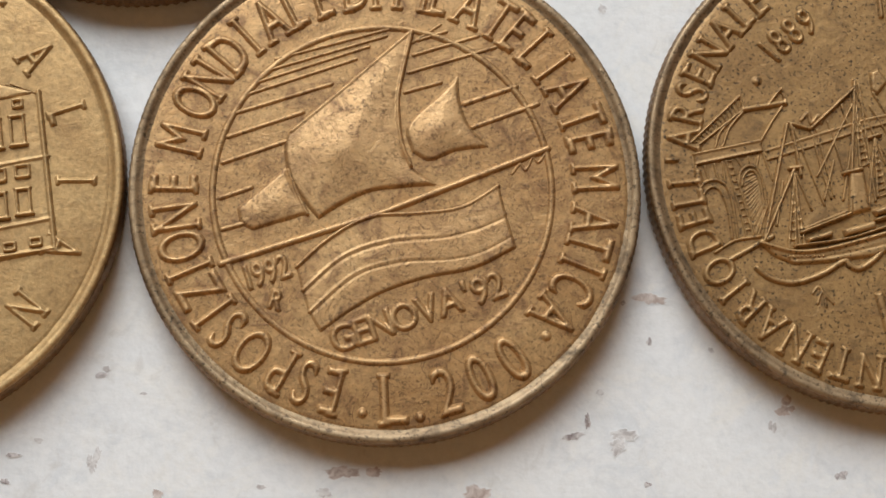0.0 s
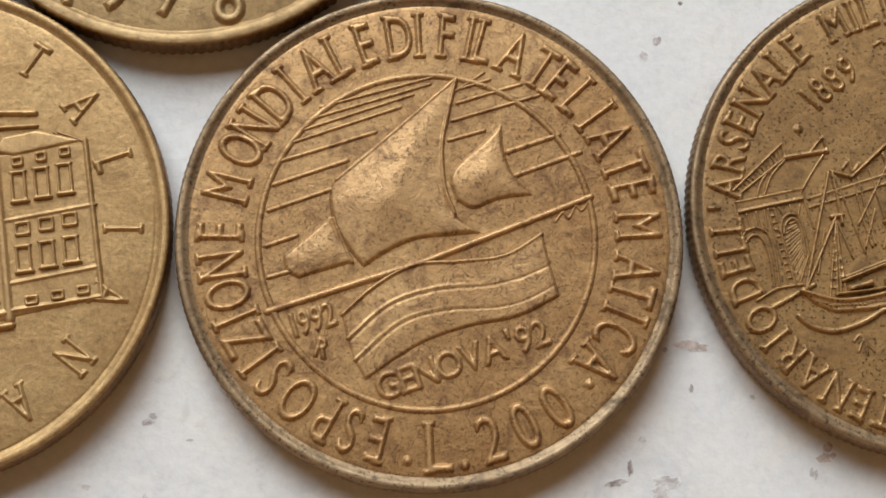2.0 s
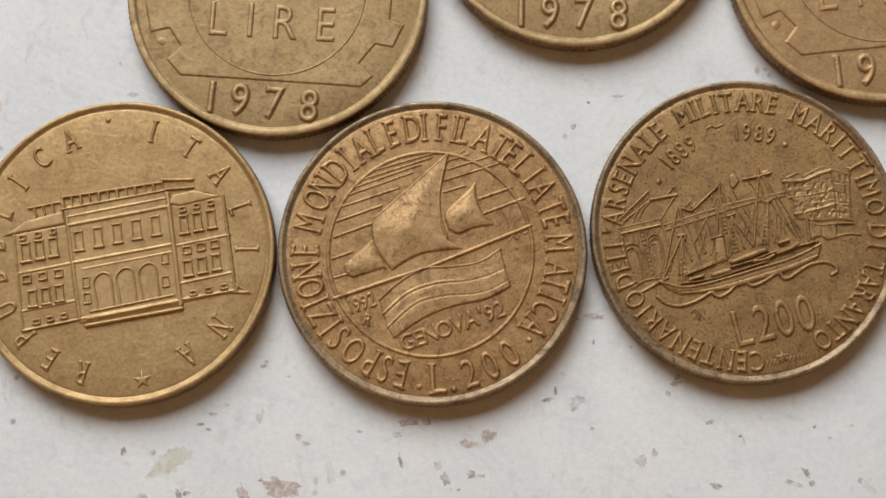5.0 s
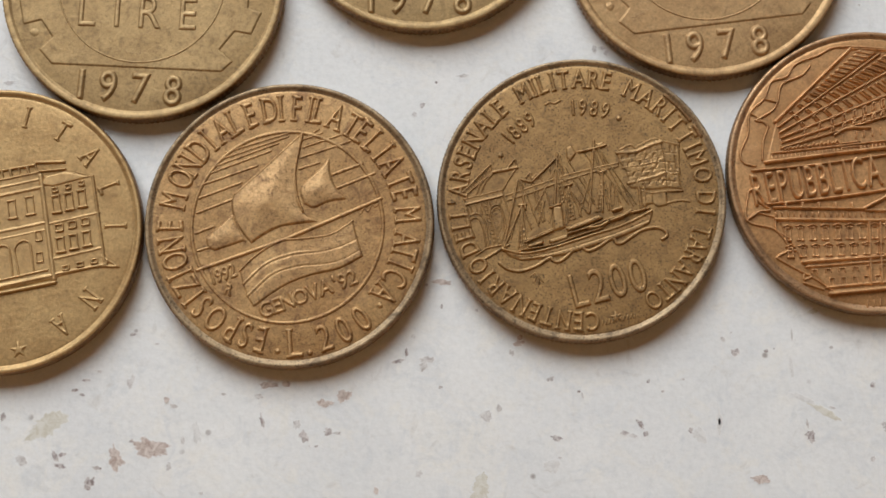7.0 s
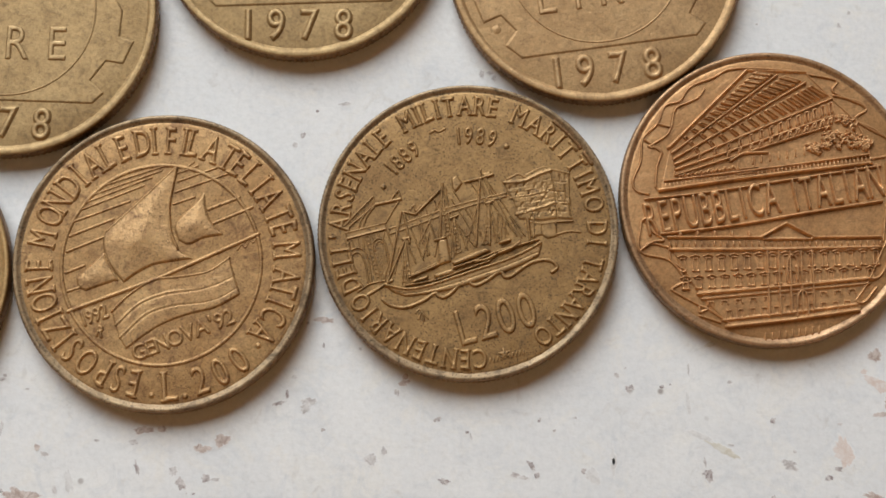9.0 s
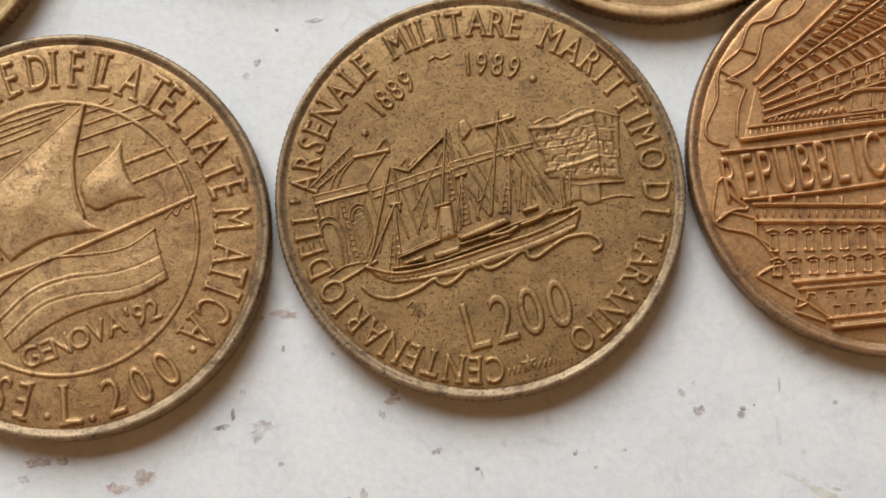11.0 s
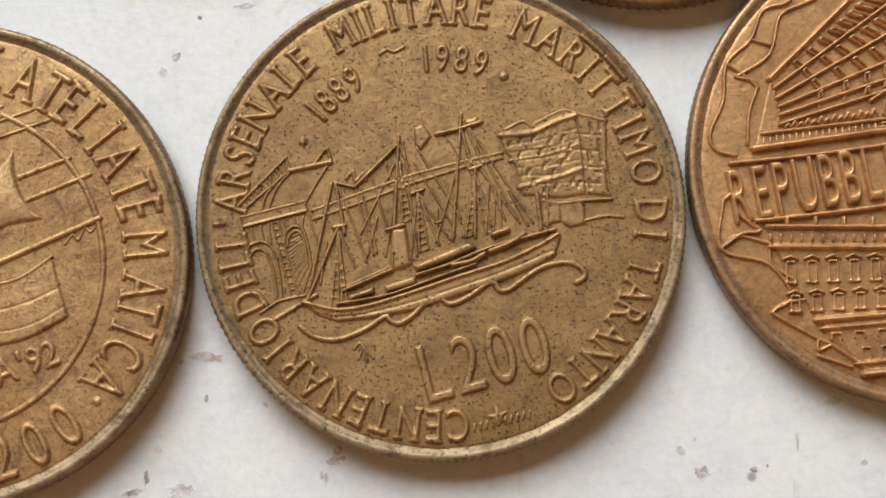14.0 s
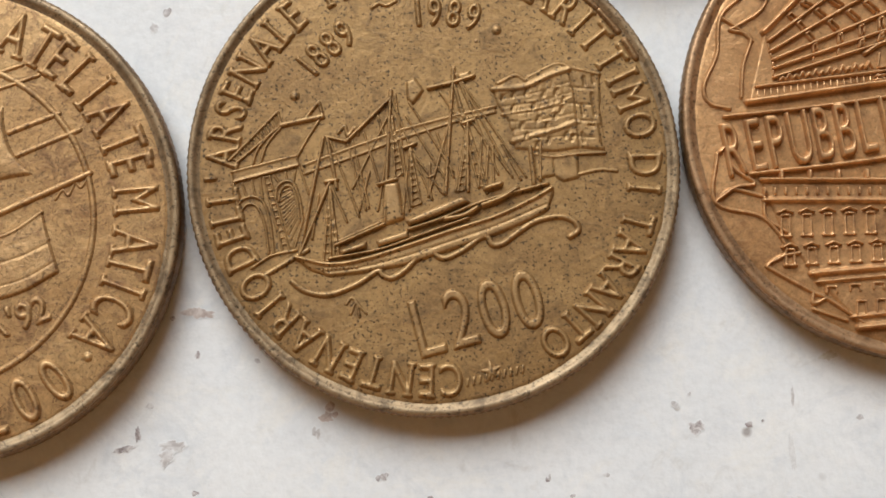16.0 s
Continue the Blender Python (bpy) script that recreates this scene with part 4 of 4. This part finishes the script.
for i in range(5):
    for k in range(15):
        s = (k / 14.5) ** 0.7
        lo, hi = lerp(EDGE_L[i + 1], EDGE_M[i + 1], s), lerp(EDGE_L[i], EDGE_M[i], s)
        tall = math.dist(lo, hi)
        w = 0.13 + 0.11 * s
        a, b = lerp(lo, hi, 0.2), lerp(lo, hi, 0.78)
        if tall < 0.55:
            relief("pier", [line([a, b], w, 0.17, False)], COPPER, upper)
        else:
            g = 0.16 + 0.12 * s
            relief("window_frame", [line([a, b, (b[0] + g, b[1] + 0.12), (a[0] + g, a[1] + 0.12)], w, 0.22, False)], COPPER, upper)
relief("terrace", [line([(-8.86, 0.75), (-2.96, 1.51), (2.43, 2.09), (8.23, 2.66)], 0.32, 0.2, False), line([(-8.42, 1.48), (-2.93, 2.06), (2.47, 2.68), (8.14, 3.35)], 0.2, 0.19, False)], COPPER, upper)
for k in range(52):
    p = lerp((-8.34, 1.39), (8.13, 3.26), k / 51)
    relief("baluster", [line([p, (p[0] + 0.03, p[1] - 0.5)], 0.1, 0.17, False)], COPPER, upper)
STATUE = (6.10, 4.92)
random.seed(8)
for k in range(105):
    a = random.uniform(0, 6.28)
    x, y = lerp((3.4, 3.75), (8.1, 3.87), random.random())
    x, y = x, y + random.uniform(0.0, 1.0) * 3.5 * max(0.12, 1 - abs(x - STATUE[0]) / 2.1)
    relief("statuary", [line([(x, y), (x + 0.24 * math.cos(a), y + 0.24 * math.sin(a)), (x + 0.4 * math.cos(a + 0.9), y + 0.4 * math.sin(a + 0.9))], 0.24, 0.22)], COPPER, upper)
for k in range(14):
    x, y = lerp((-7.25, 1.78), (-3.01, 2.34), k / 13)
    relief("hedge", [line([(x, y), (x + 0.15, y + 0.16 + 0.12 * (k % 2)), (x + 0.3, y)], 0.2, 0.18)], COPPER, upper)
relief("canopy", [line([(-3.07, 3.03), (-1.97, 3.61), (-0.08, 3.66)], 0.3, 0.2), line([(-2.47, 2.33), (-2.35, 3.06)], 0.16, 0.17, False), line([(-1.12, 2.48), (-1.08, 3.31)], 0.16, 0.17, False)], COPPER, upper)
for k in range(9):
    p = lerp((-1.29, 2.76), (4.31, 3.66), k / 8)
    relief("pier", [line([p, (p[0] + 0.04, p[1] + 0.55)], 0.2, 0.16, False)], COPPER, upper)
for k in range(4):
    p = lerp((-2.68, 1.69), (-2.39, 2.32), k / 3)
    relief("step", [line([p, (p[0] + 1.5, p[1] + 0.16)], 0.15, 0.2, False)], COPPER, upper)
banner = relief("ribbon", [line([(-10.00, 0.04), (-4.79, 0.53), (1.95, 1.45), (8.97, 2.41)], 0.2, 0.16), line([(-8.86, -2.81), (-3.14, -2.24), (3.14, -1.27), (8.88, -0.47)], 0.24, 0.18),
                           line([(-10.30, -1.72), (-9.93, -1.50), (-9.60, -2.52), (-8.63, -3.27), (-9.54, -3.44), (-10.37, -3.98)], 0.2, 0.14)], COPPER, D, "flat ribbon across the middle")
lettering([("REPUBBLICA", row_word("REPUBBLICA", (-9.57, -1.57), (0.05, 0.02), 2.6, 0.44)), ("ITALIANA", row_word("ITALIANA", (1.97, 0.17), (9.67, 1.39), 2.6, 0.44))],
          COPPER, D, 0.2, 0.11, 0.03)
lower = relief("palace_front", [fill(outline((-8.30, -3.23), (-0.75, -3.38), (1.13, -2.24), (3.15, -3.46), (8.60, -3.56), (7.85, -5.62), (7.24, -6.96), (6.44, -9.14), (-3.82, -10.24), (-6.04, -7.70), (-7.49, -5.33)), 0.05, 0.14),
                                line([(-8.34, -3.09), (-0.74, -3.24)], 0.24, 0.21, False), line([(3.16, -3.32), (8.61, -3.38)], 0.24, 0.21, False),
                                line([(-0.87, -3.20), (1.14, -2.14), (3.30, -3.32)], 0.28, 0.24, False), line([(-0.75, -3.38), (3.15, -3.46)], 0.2, 0.2, False),
                                line([(-8.24, -4.10), (-0.79, -4.24), (8.56, -4.19)], 0.22, 0.19, False), line([(-6.13, -7.70), (0.87, -7.20), (7.65, -6.70)], 0.26, 0.2, False),
                                line([(-5.88, -8.11), (0.85, -7.60), (7.49, -7.10)], 0.14, 0.17, False), line([(-3.95, -10.33), (1.35, -9.85), (6.53, -9.19)], 0.34, 0.2, False),
                                line([(-4.28, -9.83), (0.94, -9.35), (6.33, -8.78)], 0.16, 0.17, False)], COPPER, D, "palace front with a pediment")
for k in range(34):
    a = lerp((-8.18, -3.51), (8.50, -3.74), k / 33)
    relief("dentil", [line([a, (a[0], a[1] - 0.3)], 0.15, 0.18, False)], COPPER, lower)
for k in range(5):
    relief("finial", [line([lerp((-7.35, -3.02), (-1.84, -3.13), k / 4), lerp((-7.34, -2.71), (-1.83, -2.81), k / 4)], 0.3, 0.2, False)], COPPER, lower)
for count, a, b, h, crown in ((16, (-7.24, -5.28), (8.12, -4.98), 1.25, True), (15, (-7.08, -6.83), (7.59, -6.29), 0.95, True), (11, (-5.15, -8.49), (6.07, -7.71), 0.42, False), (11, (-3.76, -9.37), (5.64, -8.79), 0.95, False)):
    for k in range(count):
        x, y = lerp(a, b, k / (count - 1))
        w = 0.2 if h > 0.5 else 0.24
        shapes = [line([(x - w, y - h * 0.42), (x - w, y + h * 0.34), (x + w, y + h * 0.34), (x + w, y - h * 0.42)], 0.13, 0.15, False)]
        if crown:
            shapes += [line([(x - 0.36, y + h * 0.44), (x, y + h * 0.44 + 0.16), (x + 0.36, y + h * 0.44)], 0.15, 0.19, False), line([(x - 0.3, y - h * 0.48), (x + 0.3, y - h * 0.48)], 0.13, 0.15, False)]
        relief("window_frame", shapes, COPPER, lower)
for k in range(5):
    relief("pilaster", [line([lerp((-0.49, -4.38), (3.06, -4.45), k / 4), lerp((-0.57, -9.59), (2.97, -9.21), k / 4)], 0.22, 0.21, False)], COPPER, lower)
relief("doorway", [line([(1.62, -9.72), (1.71, -8.11), (2.13, -7.58), (2.50, -8.13), (2.51, -9.56)], 0.22, 0.22)], COPPER, lower)
relief("doorway", [line([(0.98, -6.84), (1.06, -5.31), (1.45, -4.69), (1.86, -5.33), (1.78, -6.77)], 0.2, 0.21)], COPPER, lower)
for p in ([(3.39, 10.17), (1.11, 10.54), (-2.47, 10.68), (-4.15, 9.95), (-6.01, 9.21), (-6.88, 8.09), (-8.13, 7.68), (-8.77, 6.23), (-10.00, 5.02), (-10.24, 3.15), (-10.92, 1.58), (-10.68, 0.73), (-9.69, 0.44)],
          [(-4.82, 9.10), (-5.40, 8.35), (-6.15, 7.98), (-7.27, 7.43), (-7.68, 5.93), (-8.17, 5.18), (-9.56, 4.36)], [(-8.77, 6.23), (-7.78, 5.93)], [(-9.56, 4.36), (-8.57, 3.97), (-8.98, 2.57), (-9.12, 0.99)], [(-10.00, 5.02), (-9.19, 4.45), (-8.49, 3.78)],
          [(3.39, 10.13), (5.84, 9.52), (5.52, 8.58), (8.10, 7.22), (7.22, 6.19), (10.22, 4.27), (9.89, 3.34), (8.24, 2.99)], [(5.50, 8.29), (7.40, 7.79), (8.10, 7.22)], [(7.22, 6.10), (8.64, 5.42), (10.22, 4.27)],
          [(-10.39, -1.77), (-10.56, -4.16), (-8.33, -4.92), (-7.21, -6.49), (-8.13, -7.21), (-7.96, -7.48), (-6.03, -8.60), (-5.41, -8.88), (-3.58, -10.17)], [(-10.56, -4.16), (-9.81, -3.53), (-8.20, -3.92)], [(-8.20, -3.92), (-8.15, -4.93), (-7.18, -5.67)],
          [(-8.13, -7.21), (-7.58, -6.85), (-6.59, -6.68)], [(-6.03, -8.60), (-6.05, -9.14), (-5.41, -8.88)], [(-6.06, -9.41), (-4.47, -9.98)], [(10.34, -1.50), (8.95, -3.88), (7.43, -6.87), (6.27, -8.49)],
          [(9.21, -0.84), (8.78, -3.69)], [(10.87, -1.79), (9.91, -2.69), (9.03, -4.06)], [(7.43, -6.87), (8.44, -6.43), (9.24, -4.98)], [(6.27, -8.49), (6.98, -8.59), (8.03, -7.43)]):
    relief("garland", [line(p, 0.2, 0.10)], COPPER, D)
bars((-0.94, -11.20), (3.29, -10.72), 9, 0.5, COPPER, D)


# the three coins dated 1978
GAIN = 1.25
def dated(label, x, y, material, turn):
    c = coin(label, x, y, material, turn, -0.2, None, 0.085, 160)
    teeth = [(-10.50, -1.11), (-10.00, -3.57), (-8.51, -3.21), (-7.52, -4.70), (-8.59, -5.80), (-7.47, -7.08), (6.88, -7.85), (7.81, -6.96), (6.68, -5.93), (7.94, -4.33), (9.34, -4.57), (10.20, -2.67), (9.04, -2.28), (9.23, -0.08)]
    for k in range(9):
        a = radians(8 + 19.5 * k)
        for r, da in ((8.6, 0.0), (9.9, 0.02), (9.9, 0.15), (8.6, 0.17)):
            teeth.append((r * math.cos(a + da), r * math.sin(a + da)))
    relief("cogwheel", [fill(outline(*teeth), 0.07, 0.16)], material, c, "worn flat cogwheel")
    ring(-0.05, 0.1, 7.1, 0.24, 0.12, material, c)
    lettering([("LIRE", row_word("LIRE", (-4.57, -2.38), (4.00, -2.77), 2.75, 0.85)), ("1978", row_word("1978", (-4.93, -8.84), (2.81, -9.46), 2.45, 0.85))], material, c, 0.16, 0.26, 0.09)
    dot(-9.04, -4.31, 0.3, 0.05, material, c, "mint_mark")
    return c


dated("olive worn bronze coin dated 1978 with a reeded edge", -13.59, 13.32, OLIVE, 0.0)
dated("olive worn bronze coin dated 1978 with a reeded edge", 10.27, 21.01, OLIVE, 3.7)
dated("tan worn bronze coin dated 1978 with a nicked reeded edge", 34.37, 16.82, TAN, 9.8)

# ---- stone chips set in the slab ----
CHIPS = {"grey": CHIP_GREY, "brown": CHIP_BROWN, "dark": CHIP_DARK, "buff": CHIP_BUFF, "pink": CHIP_PINK, "faint": CHIP_FAINT}
LAID = itertools.count()
random.seed(21)


def chip(x, y, w, h, tone, turn=0.0, proud=0.0):
    """A broken stone chip ground flush with the slab: a ragged outline with a slightly crowned top. Sizes in mm."""
    n = 34 if w + h > 0.9 else 12
    verts, t = [], radians(turn)
    proud += 0.003 * (next(LAID) % 9)
    seed = random.uniform(0, 900)
    # lobes and nicks of three sizes round the outline
    radii = []
    for k in range(n):
        a = 2 * math.pi * k / n
        c, s = math.cos(a), math.sin(a)
        radii.append(max(0.3, 0.92 + 0.42 * noise.noise((c * 1.1, s * 1.1, seed)) + 0.34 * noise.noise((c * 2.9, s * 2.9, seed + 7)) + 0.16 * random.uniform(-1, 1)))
    for scale, z in ((1.0, -0.003), (0.82, 0.004), (0.42, 0.005)):
        for k in range(n):
            a = 2 * math.pi * k / n
            u, v = radii[k] * scale * w * 0.66 * math.cos(a), radii[k] * scale * h * 0.66 * math.sin(a)
            verts.append(((x + u * math.cos(t) - v * math.sin(t)) * MM, (y + u * math.sin(t) + v * math.cos(t)) * MM, (z + proud) * MM))
    verts.append((x * MM, y * MM, (0.005 + proud) * MM))
    faces = [(r * n + k, r * n + (k + 1) % n, (r + 1) * n + (k + 1) % n, (r + 1) * n + k) for r in (0, 1) for k in range(n)]
    faces += [(2 * n + k, 2 * n + (k + 1) % n, 3 * n) for k in range(n)]
    me = mesh_of("stone_chip", verts, faces, CHIPS[tone])
    me.attributes.new("core", "FLOAT", "POINT").data.foreach_set("value", [0.0] * n + [0.4] * n + [0.9] * n + [1.0])
    hang("stone_chip", me, slab)


chip(-20.7, -24.0, 3.06, 1.84, "buff", 35)
chip(-22.7, -27.0, 1.05, 0.62, "grey", -30)
chip(-20.0, -26.6, 0.44, 0.97, "dark", 20)
chip(-19.6, -27.4, 0.97, 0.35, "dark", -10)
chip(-19.4, -26.5, 0.70, 0.30, "dark", 15)
chip(-24.4, -23.4, 0.44, 0.62, "dark", 0)
chip(-18.5, -21.2, 0.57, 0.30, "dark", 10)
chip(-17.9, -21.6, 0.40, 0.22, "dark", 0)
chip(-17.6, -20.4, 0.62, 0.22, "dark", 5)
chip(-16.5, -19.7, 0.35, 0.22, "grey", 0)
chip(-14.0, -20.7, 0.40, 0.79, "grey", 20)
chip(-15.0, -26.8, 0.97, 1.84, "brown", 15)
chip(-16.5, -27.6, 0.65, 0.40, "dark", 0)
chip(-17.1, -28.8, 0.79, 0.97, "dark", -10)
chip(-12.2, -26.0, 2.54, 1.57, "brown", -15)
chip(-13.7, -25.4, 0.35, 0.27, "dark", 0)
chip(-10.6, -27.5, 0.44, 0.52, "grey", 0)
chip(-9.5, -25.4, 0.35, 0.52, "grey", 0)
chip(-8.3, -24.9, 0.65, 1.75, "faint", 15)
chip(-10.3, -22.6, 0.62, 0.35, "grey", -20)
chip(-6.2, -21.6, 0.44, 0.22, "grey", 0)
chip(-2.5, -20.8, 1.49, 0.52, "brown", 0)
chip(-1.0, -20.8, 0.62, 0.44, "brown", 0)
chip(-3.3, -21.8, 0.62, 0.44, "grey", 0)
chip(-3.0, -23.8, 0.30, 0.97, "dark", 20)
chip(2.1, -22.4, 1.22, 0.62, "brown", 0)
chip(3.7, -21.7, 1.14, 0.87, "brown", 35)
chip(0.5, -25.1, 0.70, 0.87, "dark", 10)
chip(-0.1, -24.1, 0.62, 0.70, "grey", 30)
chip(2.5, -24.7, 0.79, 0.62, "dark", 0)
chip(3.2, -24.8, 0.70, 0.27, "grey", 0)
chip(1.5, -25.9, 0.27, 0.17, "dark", 0)
chip(8.3, -18.9, 0.87, 0.27, "dark", 14)
chip(8.9, -18.2, 0.27, 0.70, "dark", -5)
chip(10.6, -18.8, 1.14, 0.52, "grey", 5)
chip(10.3, -19.3, 0.70, 0.62, "grey", 40)
chip(-7.9, -29.7, 0.35, 0.22, "grey", 0)
chip(9.9, -28.2, 0.44, 0.62, "grey", 0)
chip(6.4, -29.6, 0.44, 0.62, "brown", 0)
chip(15.5, -23.5, 0.79, 0.87, "grey", 30)
chip(16.5, -22.8, 0.44, 0.62, "grey", 0)
chip(18.1, -17.5, 0.62, 0.40, "brown", 0)
chip(17.5, -18.2, 0.22, 0.40, "grey", 0)
chip(20.9, -20.4, 0.35, 0.40, "dark", 0)
chip(23.1, -21.5, 0.27, 0.22, "dark", 0)
chip(23.4, -21.9, 0.17, 0.52, "grey", 15)
chip(21.2, -25.3, 0.87, 0.44, "dark", -10)
chip(20.8, -27.6, 1.40, 1.05, "faint", 10)
chip(21.5, -26.9, 0.35, 0.17, "grey", 0)
chip(14.9, -29.4, 1.57, 1.92, "buff", 0)
chip(26.8, -24.9, 0.62, 0.35, "dark", -10)
chip(27.4, -25.1, 0.62, 0.30, "grey", 0)
chip(28.1, -24.2, 0.35, 0.79, "dark", 28)
chip(28.5, -25.0, 0.44, 0.44, "dark", 0)
chip(28.8, -20.7, 0.22, 0.22, "dark", 0)
chip(30.0, -21.5, 0.27, 0.17, "dark", 0)
chip(31.6, -20.5, 0.27, 0.17, "grey", 0)
chip(32.2, -24.7, 0.35, 0.44, "dark", 0)
chip(33.0, -25.2, 0.87, 1.32, "faint", 30)
chip(34.6, -23.9, 0.44, 1.32, "faint", 5)
chip(36.1, -18.3, 0.62, 0.62, "dark", 0)
chip(38.6, -18.2, 0.35, 0.27, "dark", 0)
chip(39.3, -18.0, 0.13, 0.13, "dark", 0)
chip(40.7, -19.5, 0.30, 1.75, "faint", 4)
chip(40.8, -16.9, 0.17, 1.05, "grey", 0)
chip(41.5, -22.1, 1.92, 0.40, "faint", -25)
chip(43.4, -23.3, 2.36, 0.52, "buff", -30)
chip(43.9, -22.9, 0.52, 0.22, "grey", -10)
chip(42.0, -25.2, 0.79, 0.79, "dark", 0)
chip(41.8, -24.2, 0.17, 0.70, "grey", 15)
chip(37.9, -28.7, 1.40, 0.62, "brown", 0)
chip(47.3, -21.0, 0.40, 0.40, "dark", 0)
chip(44.0, -17.9, 0.27, 0.22, "grey", 0)
chip(47.0, -27.1, 0.44, 0.44, "grey", 0)
chip(48.4, -24.5, 1.09, 0.67, "grey", -20)
chip(51.5, -25.6, 0.59, 0.42, "dark", 0)
chip(52.3, -24.9, 0.55, 0.34, "dark", 0)
chip(47.4, -20.9, 0.34, 0.34, "grey", 0)
chip(52.8, -23.6, 1.44, 2.11, "pink", 20)
chip(52.6, -21.4, 0.34, 0.26, "grey", 0)
chip(55.7, -16.0, 1.01, 0.93, "brown", 0)
chip(54.7, -17.3, 0.59, 0.42, "pink", 0)
chip(55.7, -18.3, 1.86, 0.76, "pink", -30)
chip(56.8, -19.7, 1.01, 1.27, "brown", 0)
chip(56.0, -20.7, 1.09, 0.42, "brown", 0)
chip(55.0, -27.1, 1.69, 0.51, "brown", -15)
chip(34.6, -24.1, 0.42, 1.69, "faint", 0)
chip(48.9, -23.5, 0.26, 0.21, "grey", 0)
chip(-13.9, -16.6, 0.65, 0.25, "dark", 15)
chip(-13.6, -16.3, 0.35, 0.25, "grey", 0)
chip(-11.8, -17.4, 0.30, 0.13, "dark", 0)
chip(-13.8, -20.4, 0.25, 0.75, "grey", -15)
chip(11.8, -14.4, 0.28, 0.38, "dark", -20)
chip(14.7, -14.7, 0.30, 0.25, "grey", 0)
chip(18.3, -17.0, 0.45, 0.35, "brown", 30)
chip(18.5, -17.4, 0.35, 0.30, "brown", 0)
chip(17.7, -18.3, 0.20, 0.40, "grey", 0)
chip(11.9, -12.3, 1.36, 0.45, "brown", -10)
chip(20.6, -20.5, 0.31, 0.26, "dark", 0)
chip(11.7, -21.1, 0.31, 0.23, "dark", 0)
chip(28.9, -20.6, 0.13, 0.26, "grey", 0)
chip(31.7, -20.5, 0.26, 0.21, "grey", 0)
chip(42.6, -14.9, 0.78, 0.41, "buff", 20)
chip(44.0, -17.9, 0.31, 0.21, "grey", 0)
chip(-33.5, 8.8, 0.40, 2.28, "faint", -12)
chip(-26.2, 7.6, 0.27, 0.35, "grey", 0)
chip(-25.0, 5.1, 0.97, 0.30, "grey", 10)
chip(13.7, 5.5, 0.84, 0.29, "grey", 5)
chip(11.4, 4.9, 0.21, 0.21, "dark", 0)
chip(24.9, 7.8, 0.38, 0.75, "grey", 0)
chip(25.6, 7.9, 0.59, 0.29, "grey", 0)
chip(25.9, 7.4, 0.34, 0.59, "grey", 0)
chip(54.4, 11.3, 0.34, 0.42, "grey", 20)
chip(55.3, 12.4, 0.25, 0.34, "grey", 0)
chip(-36.6, 3.5, 1.99, 3.47, "pink", 10)
chip(-33.8, -18.8, 0.48, 2.12, "faint", 10)

# pinhead chips scattered over the rest of the slab
for k in range(110):
    x, y = random.uniform(-60, 85), random.uniform(-48, 45)
    q = random.uniform(0.12, 0.45)
    chip(x, y, q, q * random.uniform(0.6, 1.5), random.choice(("grey", "brown", "dark", "grey")), random.uniform(0, 180), 0.006)
for k in range(50):
    x, y = random.choice((random.uniform(-110, -52), random.uniform(66, 120))), random.uniform(-80, 80)
    chip(x, y, random.uniform(0.5, 2.2), random.uniform(0.4, 1.6), random.choice(("grey", "brown", "dark", "buff")), random.uniform(0, 180))
